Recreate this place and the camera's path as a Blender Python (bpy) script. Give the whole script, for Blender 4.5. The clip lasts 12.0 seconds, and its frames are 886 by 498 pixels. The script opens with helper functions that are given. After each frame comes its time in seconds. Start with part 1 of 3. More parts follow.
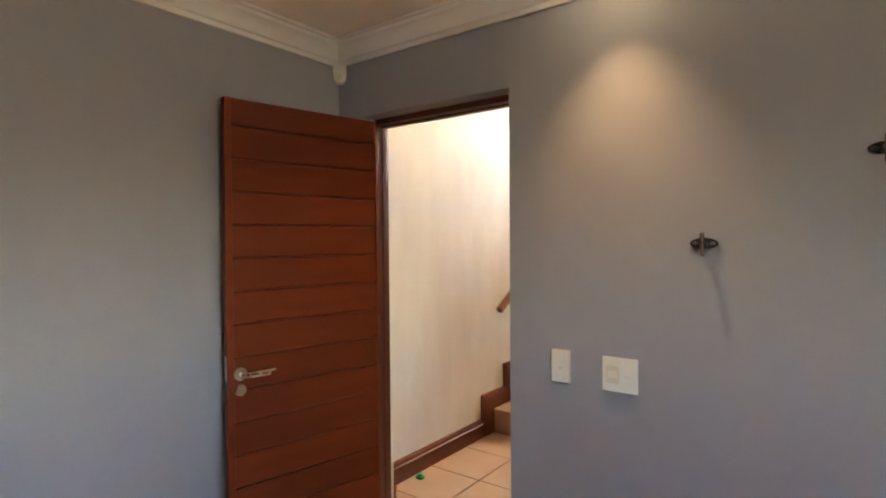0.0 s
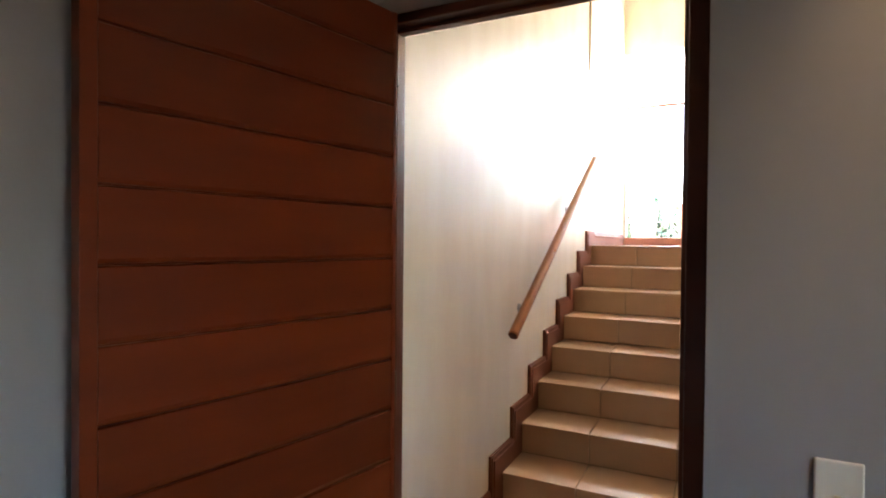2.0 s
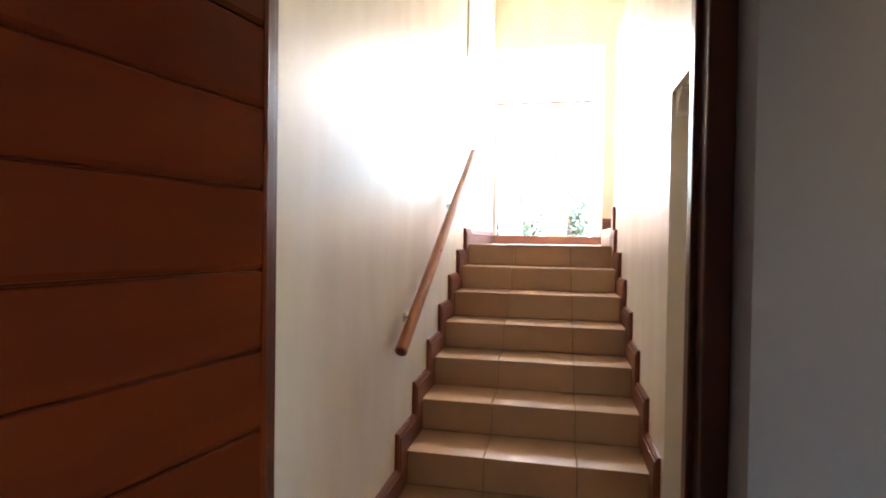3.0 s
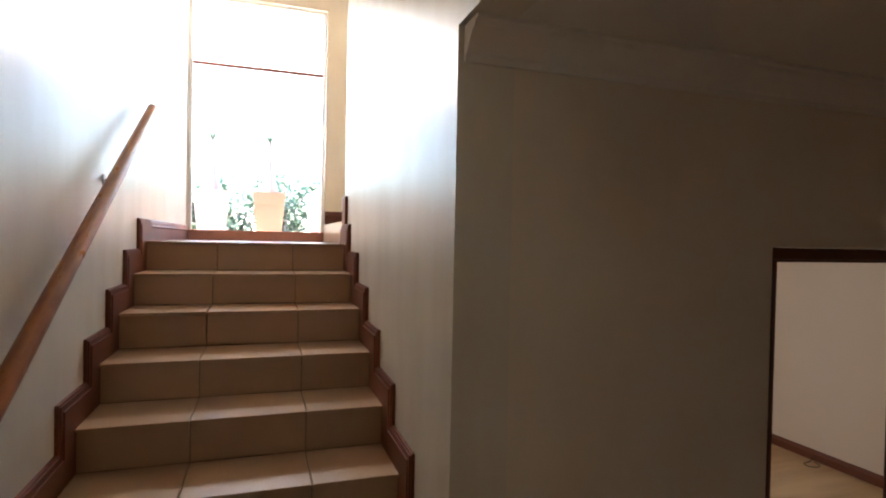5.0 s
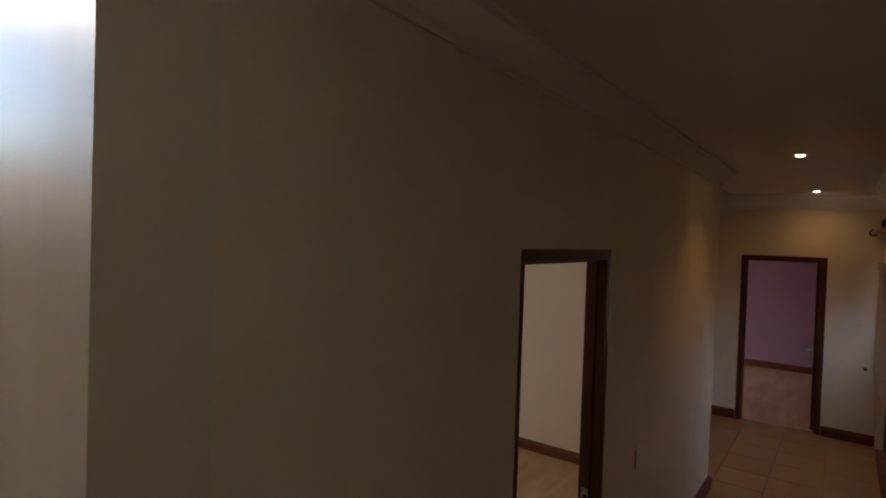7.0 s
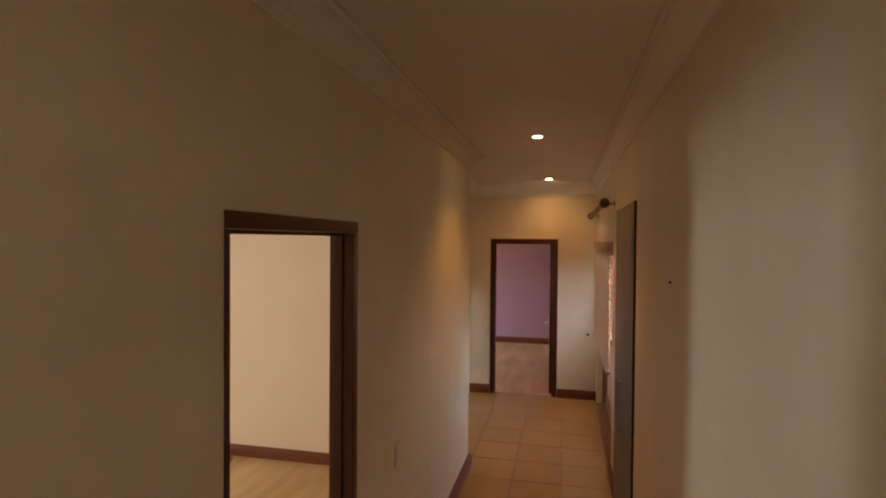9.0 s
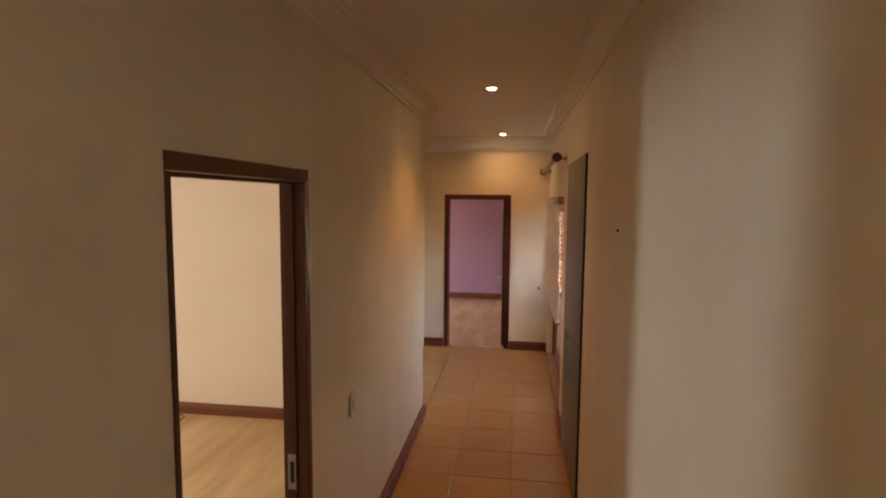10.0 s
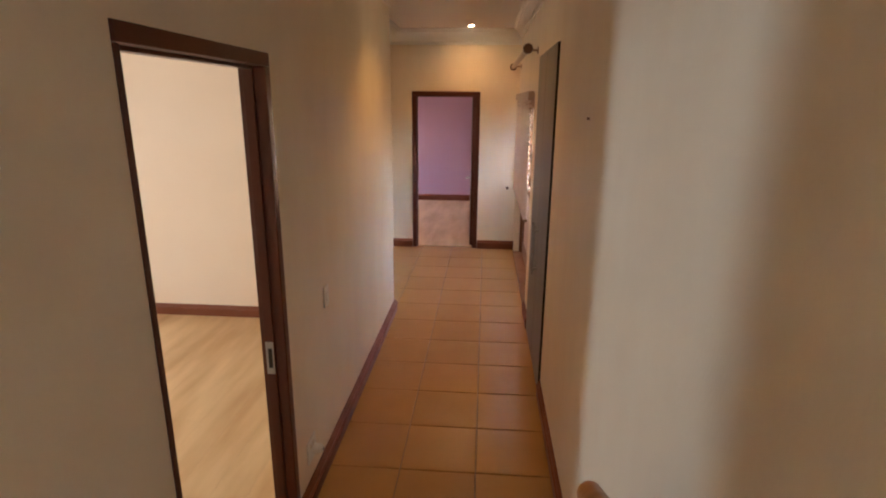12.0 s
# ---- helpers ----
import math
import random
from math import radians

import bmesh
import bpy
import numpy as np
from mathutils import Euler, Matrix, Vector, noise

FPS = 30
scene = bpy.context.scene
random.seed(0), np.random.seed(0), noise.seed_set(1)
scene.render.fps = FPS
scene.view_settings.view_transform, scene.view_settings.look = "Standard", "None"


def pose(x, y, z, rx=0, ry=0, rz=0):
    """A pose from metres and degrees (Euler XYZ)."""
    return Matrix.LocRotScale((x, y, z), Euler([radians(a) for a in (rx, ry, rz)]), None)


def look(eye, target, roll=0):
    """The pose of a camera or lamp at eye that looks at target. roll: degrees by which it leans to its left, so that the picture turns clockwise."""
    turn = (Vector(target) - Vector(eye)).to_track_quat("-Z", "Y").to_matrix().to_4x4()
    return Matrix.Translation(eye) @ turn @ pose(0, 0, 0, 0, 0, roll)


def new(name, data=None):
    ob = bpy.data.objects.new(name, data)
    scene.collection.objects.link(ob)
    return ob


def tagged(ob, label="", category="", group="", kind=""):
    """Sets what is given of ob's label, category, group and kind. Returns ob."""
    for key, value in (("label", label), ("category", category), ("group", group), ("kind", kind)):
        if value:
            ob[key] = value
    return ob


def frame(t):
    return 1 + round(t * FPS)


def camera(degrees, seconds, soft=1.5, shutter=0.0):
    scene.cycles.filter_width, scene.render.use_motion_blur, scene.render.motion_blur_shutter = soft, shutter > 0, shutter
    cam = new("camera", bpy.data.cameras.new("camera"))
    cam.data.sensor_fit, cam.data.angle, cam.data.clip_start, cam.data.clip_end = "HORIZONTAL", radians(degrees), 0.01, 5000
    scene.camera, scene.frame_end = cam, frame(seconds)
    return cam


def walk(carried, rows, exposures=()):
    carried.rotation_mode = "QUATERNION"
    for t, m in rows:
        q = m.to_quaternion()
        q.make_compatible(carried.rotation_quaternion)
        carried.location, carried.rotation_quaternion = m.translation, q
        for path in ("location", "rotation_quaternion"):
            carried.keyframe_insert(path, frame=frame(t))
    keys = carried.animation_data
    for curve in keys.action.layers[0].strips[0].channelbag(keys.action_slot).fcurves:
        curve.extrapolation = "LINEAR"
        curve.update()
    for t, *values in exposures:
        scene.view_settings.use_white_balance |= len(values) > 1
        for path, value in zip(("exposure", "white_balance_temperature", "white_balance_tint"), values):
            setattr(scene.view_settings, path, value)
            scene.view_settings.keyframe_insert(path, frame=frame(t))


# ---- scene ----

# ---- camera and walk ----
cam = camera(78.56, 12.0, soft=2.0)
PATH = [
    (0.0, 0.190, 0.019, 1.562, 89.12, 0.44, 36.75),
    (0.5, -0.154, 0.249, 1.561, 89.23, 0.24, 36.20),
    (1.0, -0.477, 0.421, 1.548, 89.21, 0.00, 34.78),
    (1.5, -0.758, 0.592, 1.527, 89.15, -0.17, 30.78),
    (2.0, -1.009, 0.802, 1.537, 89.26, -0.50, 26.87),
    (2.5, -1.208, 1.006, 1.545, 89.11, -0.87, 21.61),
    (3.0, -1.329, 1.240, 1.550, 89.02, -0.84, 11.73),
    (5.0, -1.402, 2.264, 1.558, 89.07, -1.16, -18.45),
    (5.5, -1.343, 2.500, 1.567, 88.81, -1.15, -24.18),
    (6.0, -1.317, 2.694, 1.573, 88.75, -1.40, -31.08),
    (6.5, -1.276, 2.816, 1.584, 88.95, -1.75, -41.40),
    (7.0, -1.156, 2.990, 1.585, 88.85, -1.90, -53.38),
    (7.5, -0.956, 3.028, 1.566, 89.45, -1.00, -60.88),
    (9.5, -0.665, 3.070, 1.463, 87.31, -0.50, -80.50),
    (10.0, -0.666, 3.062, 1.445, 84.71, -0.48, -82.17),
    (10.5, -0.676, 3.062, 1.427, 81.98, -0.42, -83.39),
    (11.0, -0.682, 3.055, 1.411, 79.30, -0.60, -84.17),
    (11.5, -0.691, 3.058, 1.398, 76.94, -0.33, -84.84),
    (12.0, -0.681, 3.070, 1.387, 74.70, -0.47, -85.59),
]
walk(cam, [(t, pose(x, y, z, rx, ry, rz)) for t, x, y, z, rx, ry, rz in PATH],
     exposures=[(0.0, 6.35, 7600, 12), (1.0, 6.05, 7400, 12), (2.0, 5.68, 6900, 11), (3.0, 5.47, 6700, 11), (5.0, 4.42, 6500, 10), (6.0, 4.15, 6200, 10), (7.0, 3.95, 6600, 11), (7.5, 4.45, 8200, 11), (9.5, 5.55, 8000, 11), (10.5, 5.9, 7300, 11), (12.0, 6.05, 6800, 10)])

# ---- world, sun, large lights ----
world = bpy.data.worlds.new("world")
scene.world = world
world.use_nodes = True
sky = world.node_tree.nodes.new("ShaderNodeTexSky")
sky.sky_type = "NISHITA"
sky.sun_disc = False
sky.sun_elevation, sky.sun_rotation = radians(50), radians(272)
world.node_tree.links.new(sky.outputs[0], world.node_tree.nodes["Background"].inputs[0])
world.node_tree.nodes["Background"].inputs[1].default_value = 0.15


def lamp(name, kind, energy, colour, at, to, size=(1, 1), spread=180, blend=0.6, radius=0.03, cone=60):
    data = bpy.data.lights.new(name, kind)
    data.energy, data.color = energy, colour
    if kind == "AREA":
        data.shape, data.size, data.size_y, data.spread = "RECTANGLE", size[0], size[1], radians(spread)
    if kind == "SPOT":
        data.spot_size, data.spot_blend, data.shadow_soft_size = radians(cone), blend, radius
    if kind == "SUN":
        data.angle = radians(0.5)
    ob = new(name, data)
    ob.matrix_world = look(at, to)
    return ob


YT_GLASS = 8.38
lamp("sun", "SUN", 4.2, (1.0, 0.96, 0.90), (-15.5, 0.6, 18.5), (0, 0, 0))
# daylight: sky over the landing window, and the bedroom window that stays out of view
lamp("landing_window_light", "AREA", 2.5, (1.0, 0.95, 0.88), (-1.445, YT_GLASS + 0.06, 3.668), (-1.445, 0.0, 3.668), (1.28, 0.60))
lamp("bedroom_window_light", "AREA", 1.0, (0.72, 0.86, 1.0), (1.66, 7.62, 0.75), (1.60, 3.9, 0.70), (0.56, 1.3))
# Added fill at an assumed, unseen window, to light the purple room.
lamp("purple_room_fill", "AREA", 0.24, (1.0, 0.90, 0.84), (8.6, 6.4, 0.7), (9.2, 3.0, 0.3), (1.3, 1.2))

# ---- materials ----


def mat(name, base, rough=0.5, metal=0.0, second=None, scale=6.0, stretch=(1, 1, 1), amount=0.5, bump=0.0, fine=60.0, spec=0.5, rand=0.0, soft=(0.35, 0.65), rough_var=0.08):
    m = bpy.data.materials.new(name)
    m.use_nodes = True
    nt = m.node_tree
    b = nt.nodes["Principled BSDF"]
    b.inputs["Roughness"].default_value, b.inputs["Metallic"].default_value = rough, metal
    b.inputs["Specular IOR Level"].default_value = spec
    b.inputs["Base Color"].default_value = (*base, 1)
    if second is None:
        second = tuple(c * 0.86 for c in base)
    tc, mp = nt.nodes.new("ShaderNodeTexCoord"), nt.nodes.new("ShaderNodeMapping")
    geo = nt.nodes.new("ShaderNodeNewGeometry")
    mp.inputs["Scale"].default_value = stretch
    nt.links.new(geo.outputs["Position"], mp.inputs["Vector"])
    n1 = nt.nodes.new("ShaderNodeTexNoise")
    n1.inputs["Scale"].default_value, n1.inputs["Detail"].default_value = scale, 6
    nt.links.new(mp.outputs[0], n1.inputs["Vector"])
    ramp = nt.nodes.new("ShaderNodeMapRange")
    ramp.inputs["From Min"].default_value, ramp.inputs["From Max"].default_value = soft
    ramp.inputs["To Max"].default_value = amount
    nt.links.new(n1.outputs["Fac"], ramp.inputs["Value"])
    mix = nt.nodes.new("ShaderNodeMix")
    mix.data_type = "RGBA"
    mix.inputs["A"].default_value, mix.inputs["B"].default_value = (*base, 1), (*second, 1)
    nt.links.new(ramp.outputs[0], mix.inputs["Factor"])
    out = mix.outputs["Result"]
    if rand:
        info, hsv = nt.nodes.new("ShaderNodeObjectInfo"), nt.nodes.new("ShaderNodeHueSaturation")
        r2 = nt.nodes.new("ShaderNodeMapRange")
        r2.inputs["To Min"].default_value, r2.inputs["To Max"].default_value = 1 - rand, 1 + rand
        nt.links.new(info.outputs["Random"], r2.inputs["Value"])
        nt.links.new(r2.outputs[0], hsv.inputs["Value"])
        nt.links.new(out, hsv.inputs["Color"])
        out = hsv.outputs["Color"]
    nt.links.new(out, b.inputs["Base Color"])
    n2 = nt.nodes.new("ShaderNodeTexNoise")
    n2.inputs["Scale"].default_value, n2.inputs["Detail"].default_value = fine, 4
    nt.links.new(mp.outputs[0], n2.inputs["Vector"])
    rr = nt.nodes.new("ShaderNodeMapRange")
    rr.inputs["To Min"].default_value, rr.inputs["To Max"].default_value = max(rough - rough_var, 0.02), min(rough + rough_var, 1)
    nt.links.new(n1.outputs["Fac"], rr.inputs["Value"])
    nt.links.new(rr.outputs[0], b.inputs["Roughness"])
    if bump:
        bp = nt.nodes.new("ShaderNodeBump")
        bp.inputs["Strength"].default_value, bp.inputs["Distance"].default_value = bump, 0.004
        nt.links.new(n2.outputs["Fac"], bp.inputs["Height"])
        nt.links.new(bp.outputs[0], b.inputs["Normal"])
    return m


def glow(name, colour, strength):
    m = mat(name, (0.8, 0.8, 0.8))
    b = m.node_tree.nodes["Principled BSDF"]
    b.inputs["Emission Color"].default_value, b.inputs["Emission Strength"].default_value = (*colour, 1), strength
    return m


BLUE = mat("blue_grey_paint", (0.325, 0.325, 0.358), 0.6, second=(0.303, 0.303, 0.334), scale=2.5, bump=0.12, fine=140, spec=0.35)
CREAM = mat("cream_rag_paint", (0.735, 0.665, 0.555), 0.36, second=(0.635, 0.545, 0.42), scale=2.6, stretch=(1.8, 1.8, 0.6), soft=(0.36, 0.72), amount=0.7, bump=0.14, fine=70, spec=0.45)
# Stair paint again, matte, lightened to put missing bounce light into the corridor walls.
CREAM_DULL_LIT = mat("cream_paint_bounce_lit", (0.80, 0.695, 0.56), 0.52, second=(0.72, 0.60, 0.46), scale=2.4, stretch=(1.5, 1.5, 0.75), soft=(0.36, 0.72), amount=0.55, bump=0.14, fine=80, spec=0.4)
PALE = mat("pale_bedroom_paint", (0.83, 0.645, 0.475), 0.6, second=(0.79, 0.605, 0.44), scale=2.0, bump=0.08, fine=120, spec=0.3)
PURPLE = mat("purple_paint", (0.47, 0.285, 0.35), 0.6, second=(0.45, 0.27, 0.33), scale=2.0, bump=0.08, fine=120, spec=0.3)
CEIL = mat("ceiling_paint", (0.80, 0.73, 0.65), 0.75, second=(0.78, 0.71, 0.63), scale=1.5, bump=0.06, fine=120, spec=0.3)
CORNICE = mat("white_cornice_plaster", (0.80, 0.79, 0.76), 0.6, second=(0.77, 0.76, 0.73), scale=3, spec=0.3)
DOORWOOD = mat("red_brown_door_wood", (0.158, 0.025, 0.0045), 0.42, second=(0.105, 0.015, 0.003), scale=2.2, stretch=(1, 1, 5), amount=0.6, bump=0.03, fine=60, rand=0.16, spec=0.25)
DARKWOOD = mat("dark_mahogany_wood", (0.105, 0.025, 0.011), 0.3, second=(0.065, 0.014, 0.007), scale=2.5, stretch=(1, 1, 1.2), amount=0.25, bump=0.0, fine=50, spec=0.4, rough_var=0.02)
SKIRTWOOD = mat("skirting_wood", (0.19, 0.056, 0.024), 0.48, second=(0.14, 0.036, 0.013), scale=2.5, stretch=(1, 1, 1.2), amount=0.5, bump=0.03, fine=50, rough_var=0.05, spec=0.28)
RAILWOOD = mat("orange_brown_rail_wood", (0.37, 0.118, 0.022), 0.3, second=(0.26, 0.072, 0.013), scale=8.0, stretch=(5, 1, 1), amount=0.9, bump=0.05, fine=60)
# The beige tile again, with the downlights' orange glow mixed into its colour.
TILE_LAMPLIT = mat("beige_tile_lamp_tint", (0.44, 0.235, 0.085), 0.24, second=(0.375, 0.19, 0.06), scale=5.0, soft=(0.2, 0.85), amount=0.6, fine=30, rand=0.06, rough_var=0.03)
TILE = mat("beige_ceramic_tile", (0.47, 0.295, 0.18), 0.3, second=(0.41, 0.245, 0.14), scale=5.0, soft=(0.2, 0.85), amount=0.6, bump=0.0, fine=30, rand=0.06, rough_var=0.03)
GROUT = mat("brown_grout", (0.27, 0.18, 0.105), 0.85, scale=20)
LAMINATE = mat("oak_laminate", (0.72, 0.475, 0.245), 0.32, second=(0.53, 0.305, 0.135), scale=1.9, stretch=(0.55, 2.6, 1), amount=1.0, bump=0.02, fine=60, rand=0.035)
CHROME = mat("brushed_nickel", (0.62, 0.58, 0.52), 0.28, 1.0)
STEEL = mat("dull_steel", (0.42, 0.42, 0.42), 0.4, 1.0)
PLASTIC = mat("white_plastic", (0.78, 0.76, 0.70), 0.35)
BRONZE = mat("bronze_rod", (0.16, 0.11, 0.075), 0.4, 0.8)
IVORY = mat("ivory_plastic", (0.72, 0.66, 0.52), 0.35)
BLACK = mat("black_metal", (0.018, 0.017, 0.018), 0.4, 0.3)
GREY = mat("grey_laminate_door", (0.125, 0.118, 0.112), 0.42, second=(0.085, 0.080, 0.078), scale=3, stretch=(1, 1, 0.3))
TUBE = mat("brown_rail_cap", (0.10, 0.04, 0.018), 0.4)
BLINDM = mat("brown_blind_slat", (0.40, 0.28, 0.20), 0.4, second=(0.33, 0.22, 0.15), scale=9, stretch=(0.3, 1, 1))
POT = mat("terracotta_pot", (0.50, 0.25, 0.18), 0.75, second=(0.43, 0.205, 0.145), scale=6, bump=0.2, fine=40)
POTPALE = mat("pale_pink_pot", (0.48, 0.35, 0.36), 0.75, scale=6, bump=0.2, fine=40)
SOIL = mat("potting_soil", (0.04, 0.028, 0.02), 0.95, bump=0.5, fine=50)
BARK = mat("grey_plant_stem", (0.34, 0.33, 0.33), 0.8, scale=14, stretch=(1, 1, 3), bump=0.4, fine=60)
LEAF = mat("shrub_leaf", (0.10, 0.18, 0.12), 0.5, second=(0.07, 0.135, 0.085), scale=4)
PAVE = mat("terrace_paving", (0.40, 0.33, 0.27), 0.7, scale=4, bump=0.2)
GRASS = mat("ground_soil_grass", (0.22, 0.18, 0.11), 0.95, second=(0.17, 0.15, 0.075), scale=0.6, bump=0.4)
GREEN = mat("green_plastic", (0.03, 0.42, 0.16), 0.35)
PINKWOOD = mat("window_frame_wood", (0.42, 0.18, 0.13), 0.45, second=(0.35, 0.14, 0.10), scale=6, stretch=(6, 1, 1))
DOORTIMBER = mat("brown_joinery_timber", (0.27, 0.125, 0.06), 0.45, second=(0.20, 0.085, 0.04), scale=5, stretch=(3, 3, 0.5), bump=0.03)
PINKPALE = mat("pale_pink_panel", (0.62, 0.47, 0.40), 0.5, second=(0.55, 0.40, 0.33), scale=5, stretch=(1, 1, 0.4))
LAMPGLOW = glow("lamp_glow", (1.0, 0.80, 0.50), 2.5)
GLASS = bpy.data.materials.new("window_glass")
GLASS.use_nodes = True
_g = GLASS.node_tree.nodes["Principled BSDF"]
_g.inputs["Transmission Weight"].default_value, _g.inputs["Roughness"].default_value, _g.inputs["IOR"].default_value = 1.0, 0.0, 1.45

# ---- mesh helpers ----


def box(bm, x0, x1, y0, y1, z0, z1, bevel=0.0):
    got = bmesh.ops.create_cube(bm, size=1.0, matrix=Matrix.LocRotScale(((x0 + x1) / 2, (y0 + y1) / 2, (z0 + z1) / 2), None, (abs(x1 - x0), abs(y1 - y0), abs(z1 - z0))))
    if bevel:
        edges = {e for v in got["verts"] for e in v.link_edges}
        bmesh.ops.bevel(bm, geom=list(edges), offset=bevel, segments=2, affect="EDGES", profile=0.5)
    return got["verts"]


def rod(bm, a, b, r0, r1=None, seg=16):
    a, b = Vector(a), Vector(b)
    m = Matrix.Translation((a + b) / 2) @ (b - a).to_track_quat("Z", "Y").to_matrix().to_4x4()
    return bmesh.ops.create_cone(bm, cap_ends=True, segments=seg, radius1=r0, radius2=r0 if r1 is None else r1, depth=(b - a).length, matrix=m)["verts"]


def prism(bm, outline, place):
    """A closed outline of (u, v) pushed from place(u, v, 0) to place(u, v, 1)."""
    lo = [bm.verts.new(place(u, v, 0)) for u, v in outline]
    hi = [bm.verts.new(place(u, v, 1)) for u, v in outline]
    n = len(outline)
    for i in range(n):
        bm.faces.new((lo[i], lo[(i + 1) % n], hi[(i + 1) % n], hi[i]))
    bm.faces.new(lo)
    bm.faces.new(hi[::-1])
    bmesh.ops.recalc_face_normals(bm, faces=bm.faces[:])


def lathe(bm, profile, centre, seg=24):
    rings = [[bm.verts.new((centre[0] + r * math.cos(2 * math.pi * i / seg), centre[1] + r * math.sin(2 * math.pi * i / seg), centre[2] + z)) for i in range(seg)] for r, z in profile]
    for a, b in zip(rings, rings[1:]):
        for i in range(seg):
            bm.faces.new((a[i], a[(i + 1) % seg], b[(i + 1) % seg], b[i]))
    bm.faces.new(rings[0][::-1])
    bm.faces.new(rings[-1])


def mesh(name, bm, material, smooth=False):
    me = bpy.data.meshes.new(name)
    bm.to_mesh(me)
    bm.free()
    me.materials.append(material)
    if smooth:
        me.shade_smooth()
        me.set_sharp_from_angle(angle=radians(35))
    return new(name, me)


def part(name, bm, material, parent, label="", smooth=False):
    ob = mesh(name, bm, material, smooth)
    ob.parent = parent
    if label:
        tagged(ob, label)
    return ob


def boxes(name, material, *rows, bevel=0.0):
    bm = bmesh.new()
    for row in rows:
        box(bm, *row, bevel=bevel)
    return mesh(name, bm, material)


def one(name, material, parent, *row, bevel=0.0, label=""):
    bm = bmesh.new()
    box(bm, *row, bevel=bevel)
    return part(name, bm, material, parent, label)


def thing(name, at, label, category, group=""):
    ob = new(name)
    ob.location = at
    return tagged(ob, label, category, group)


def settle(root):
    """Parts are written in world places: take the root's place out of them."""
    for ob in root.children:
        ob.matrix_parent_inverse = Matrix.Translation(root.location).inverted()


def structure(ob, label, category="wall"):
    return tagged(ob, label, category, kind="structure")


# ---- plan ----
XW, XE = -2.138, -0.818          # stair walls
YR, YL = 2.155, 2.38             # door wall: room face, landing face
YN, YS = 3.90, 2.65              # corridor walls
FL = -0.567                      # corridor floor
CE, CR = 2.245, 2.665            # ceilings of corridor and room
RISE, RUN, Y1 = 0.189, 0.345, 3.80
TOP = 8 * RISE
YT = 8.30                        # wall with the tall window
XF = 6.54                        # corridor's end wall
XJ = 4.15
XSE = -0.77
DX0, DX1, DZ = -1.95, -1.03, 2.246

# ---- large structure ----
structure(boxes("wall_room_west", BLUE, (XW - 0.22, XW, -2.2, YR, 0, 2.9)), "blue-grey painted plaster wall of the room")
structure(boxes("wall_room_north", BLUE, (XW - 0.22, DX0, YR, 2.32, 0, 2.9), (DX0, DX1, YR, 2.32, DZ, 2.9), (DX1, 2.5, YR, 2.32, 0, 2.9)), "blue-grey painted wall with the door opening")
structure(boxes("wall_landing_south", CREAM, (XW - 0.22, DX0, 2.32, YL, -0.8, 4.9), (DX0, DX1, 2.32, YL, DZ, 4.9), (DX1, XSE, 2.32, YL, -0.8, 4.9)), "cream rag-painted wall round the room door")
structure(boxes("wall_room_east", BLUE, (2.3, 2.5, -2.2, -0.80, 0, 2.9), (2.3, 2.5, 0.02, YR, 0, 2.9), (2.3, 2.5, -0.80, 0.02, 0, 1.18), (2.3, 2.5, -0.80, 0.02, 1.98, 2.9)), "blue-grey painted wall with a window opening")
structure(boxes("wall_room_south", BLUE, (XW, 2.5, -2.3, -2.08, 0, 2.9)), "blue-grey painted wall of the room")
structure(boxes("floor_room", TILE, (XW, 2.3, -2.08, 2.155, -0.14, 0.0)), "beige tiled floor of the room", "floor")
structure(boxes("ceiling_room", CEIL, (XW, 2.3, -2.08, YR, CR, CR + 0.15)), "warm white painted ceiling", "ceiling")

structure(boxes("wall_stair_west", CREAM, (XW - 0.22, XW, YL, YT, -0.8, 3.2)), "cream rag-painted stair wall with vertical streaks")
structure(boxes("wall_stair_west_upper", CREAM, (XW - 0.25, XW - 0.02, YL, 6.2, 3.2, 4.9)), "cream wall set back above the stairs")
structure(boxes("wall_landing_west_upper", CREAM, (XW - 0.6, XW, 6.2, YT, 3.2, 4.9)), "cream wall high beside the landing window")
structure(boxes("wall_stair_east", CREAM, (XE, XE + 0.2, YN, 6.35, -0.8, 3.42)), "cream rag-painted stair wall ending in a sharp corner")
structure(boxes("wall_stair_east_upper", CREAM, (XE + 0.12, XE + 0.3, YN + 0.1, 6.35, 3.42, 4.9)), "cream wall set back above the stairs")
structure(boxes("wall_stair_north", CREAM, (XW - 0.22, -2.13, YT, YT + 0.22, 1.0, 4.9), (-0.76, 0.1, YT, YT + 0.22, 1.0, 4.9), (-2.13, -0.76, YT, YT + 0.22, 4.02, 4.9), (-2.13, -0.76, YT, YT + 0.22, 1.0, TOP - 0.002)), "cream wall round the tall landing window")
structure(boxes("wall_stair_upper_east", CREAM, (0.0, 0.1, 6.35, YT, 1.0, 4.9), (XE + 0.2, 0.1, 6.15, 6.35, 1.0, 4.9)), "cream wall of the upper flight")
structure(boxes("ceiling_stair", CEIL, (XW - 0.6, 0.1, 2.3, YT + 0.22, 4.9, 5.0)), "white painted ceiling high over the stairs", "ceiling")
structure(boxes("bulkhead", CREAM, (XE, XE + 0.15, YL, YN, CE, 4.9), (XE, XE + 0.5, YN, YN + 0.1, 3.42, 4.9)), "cream plastered bulkhead over the corridor mouth")

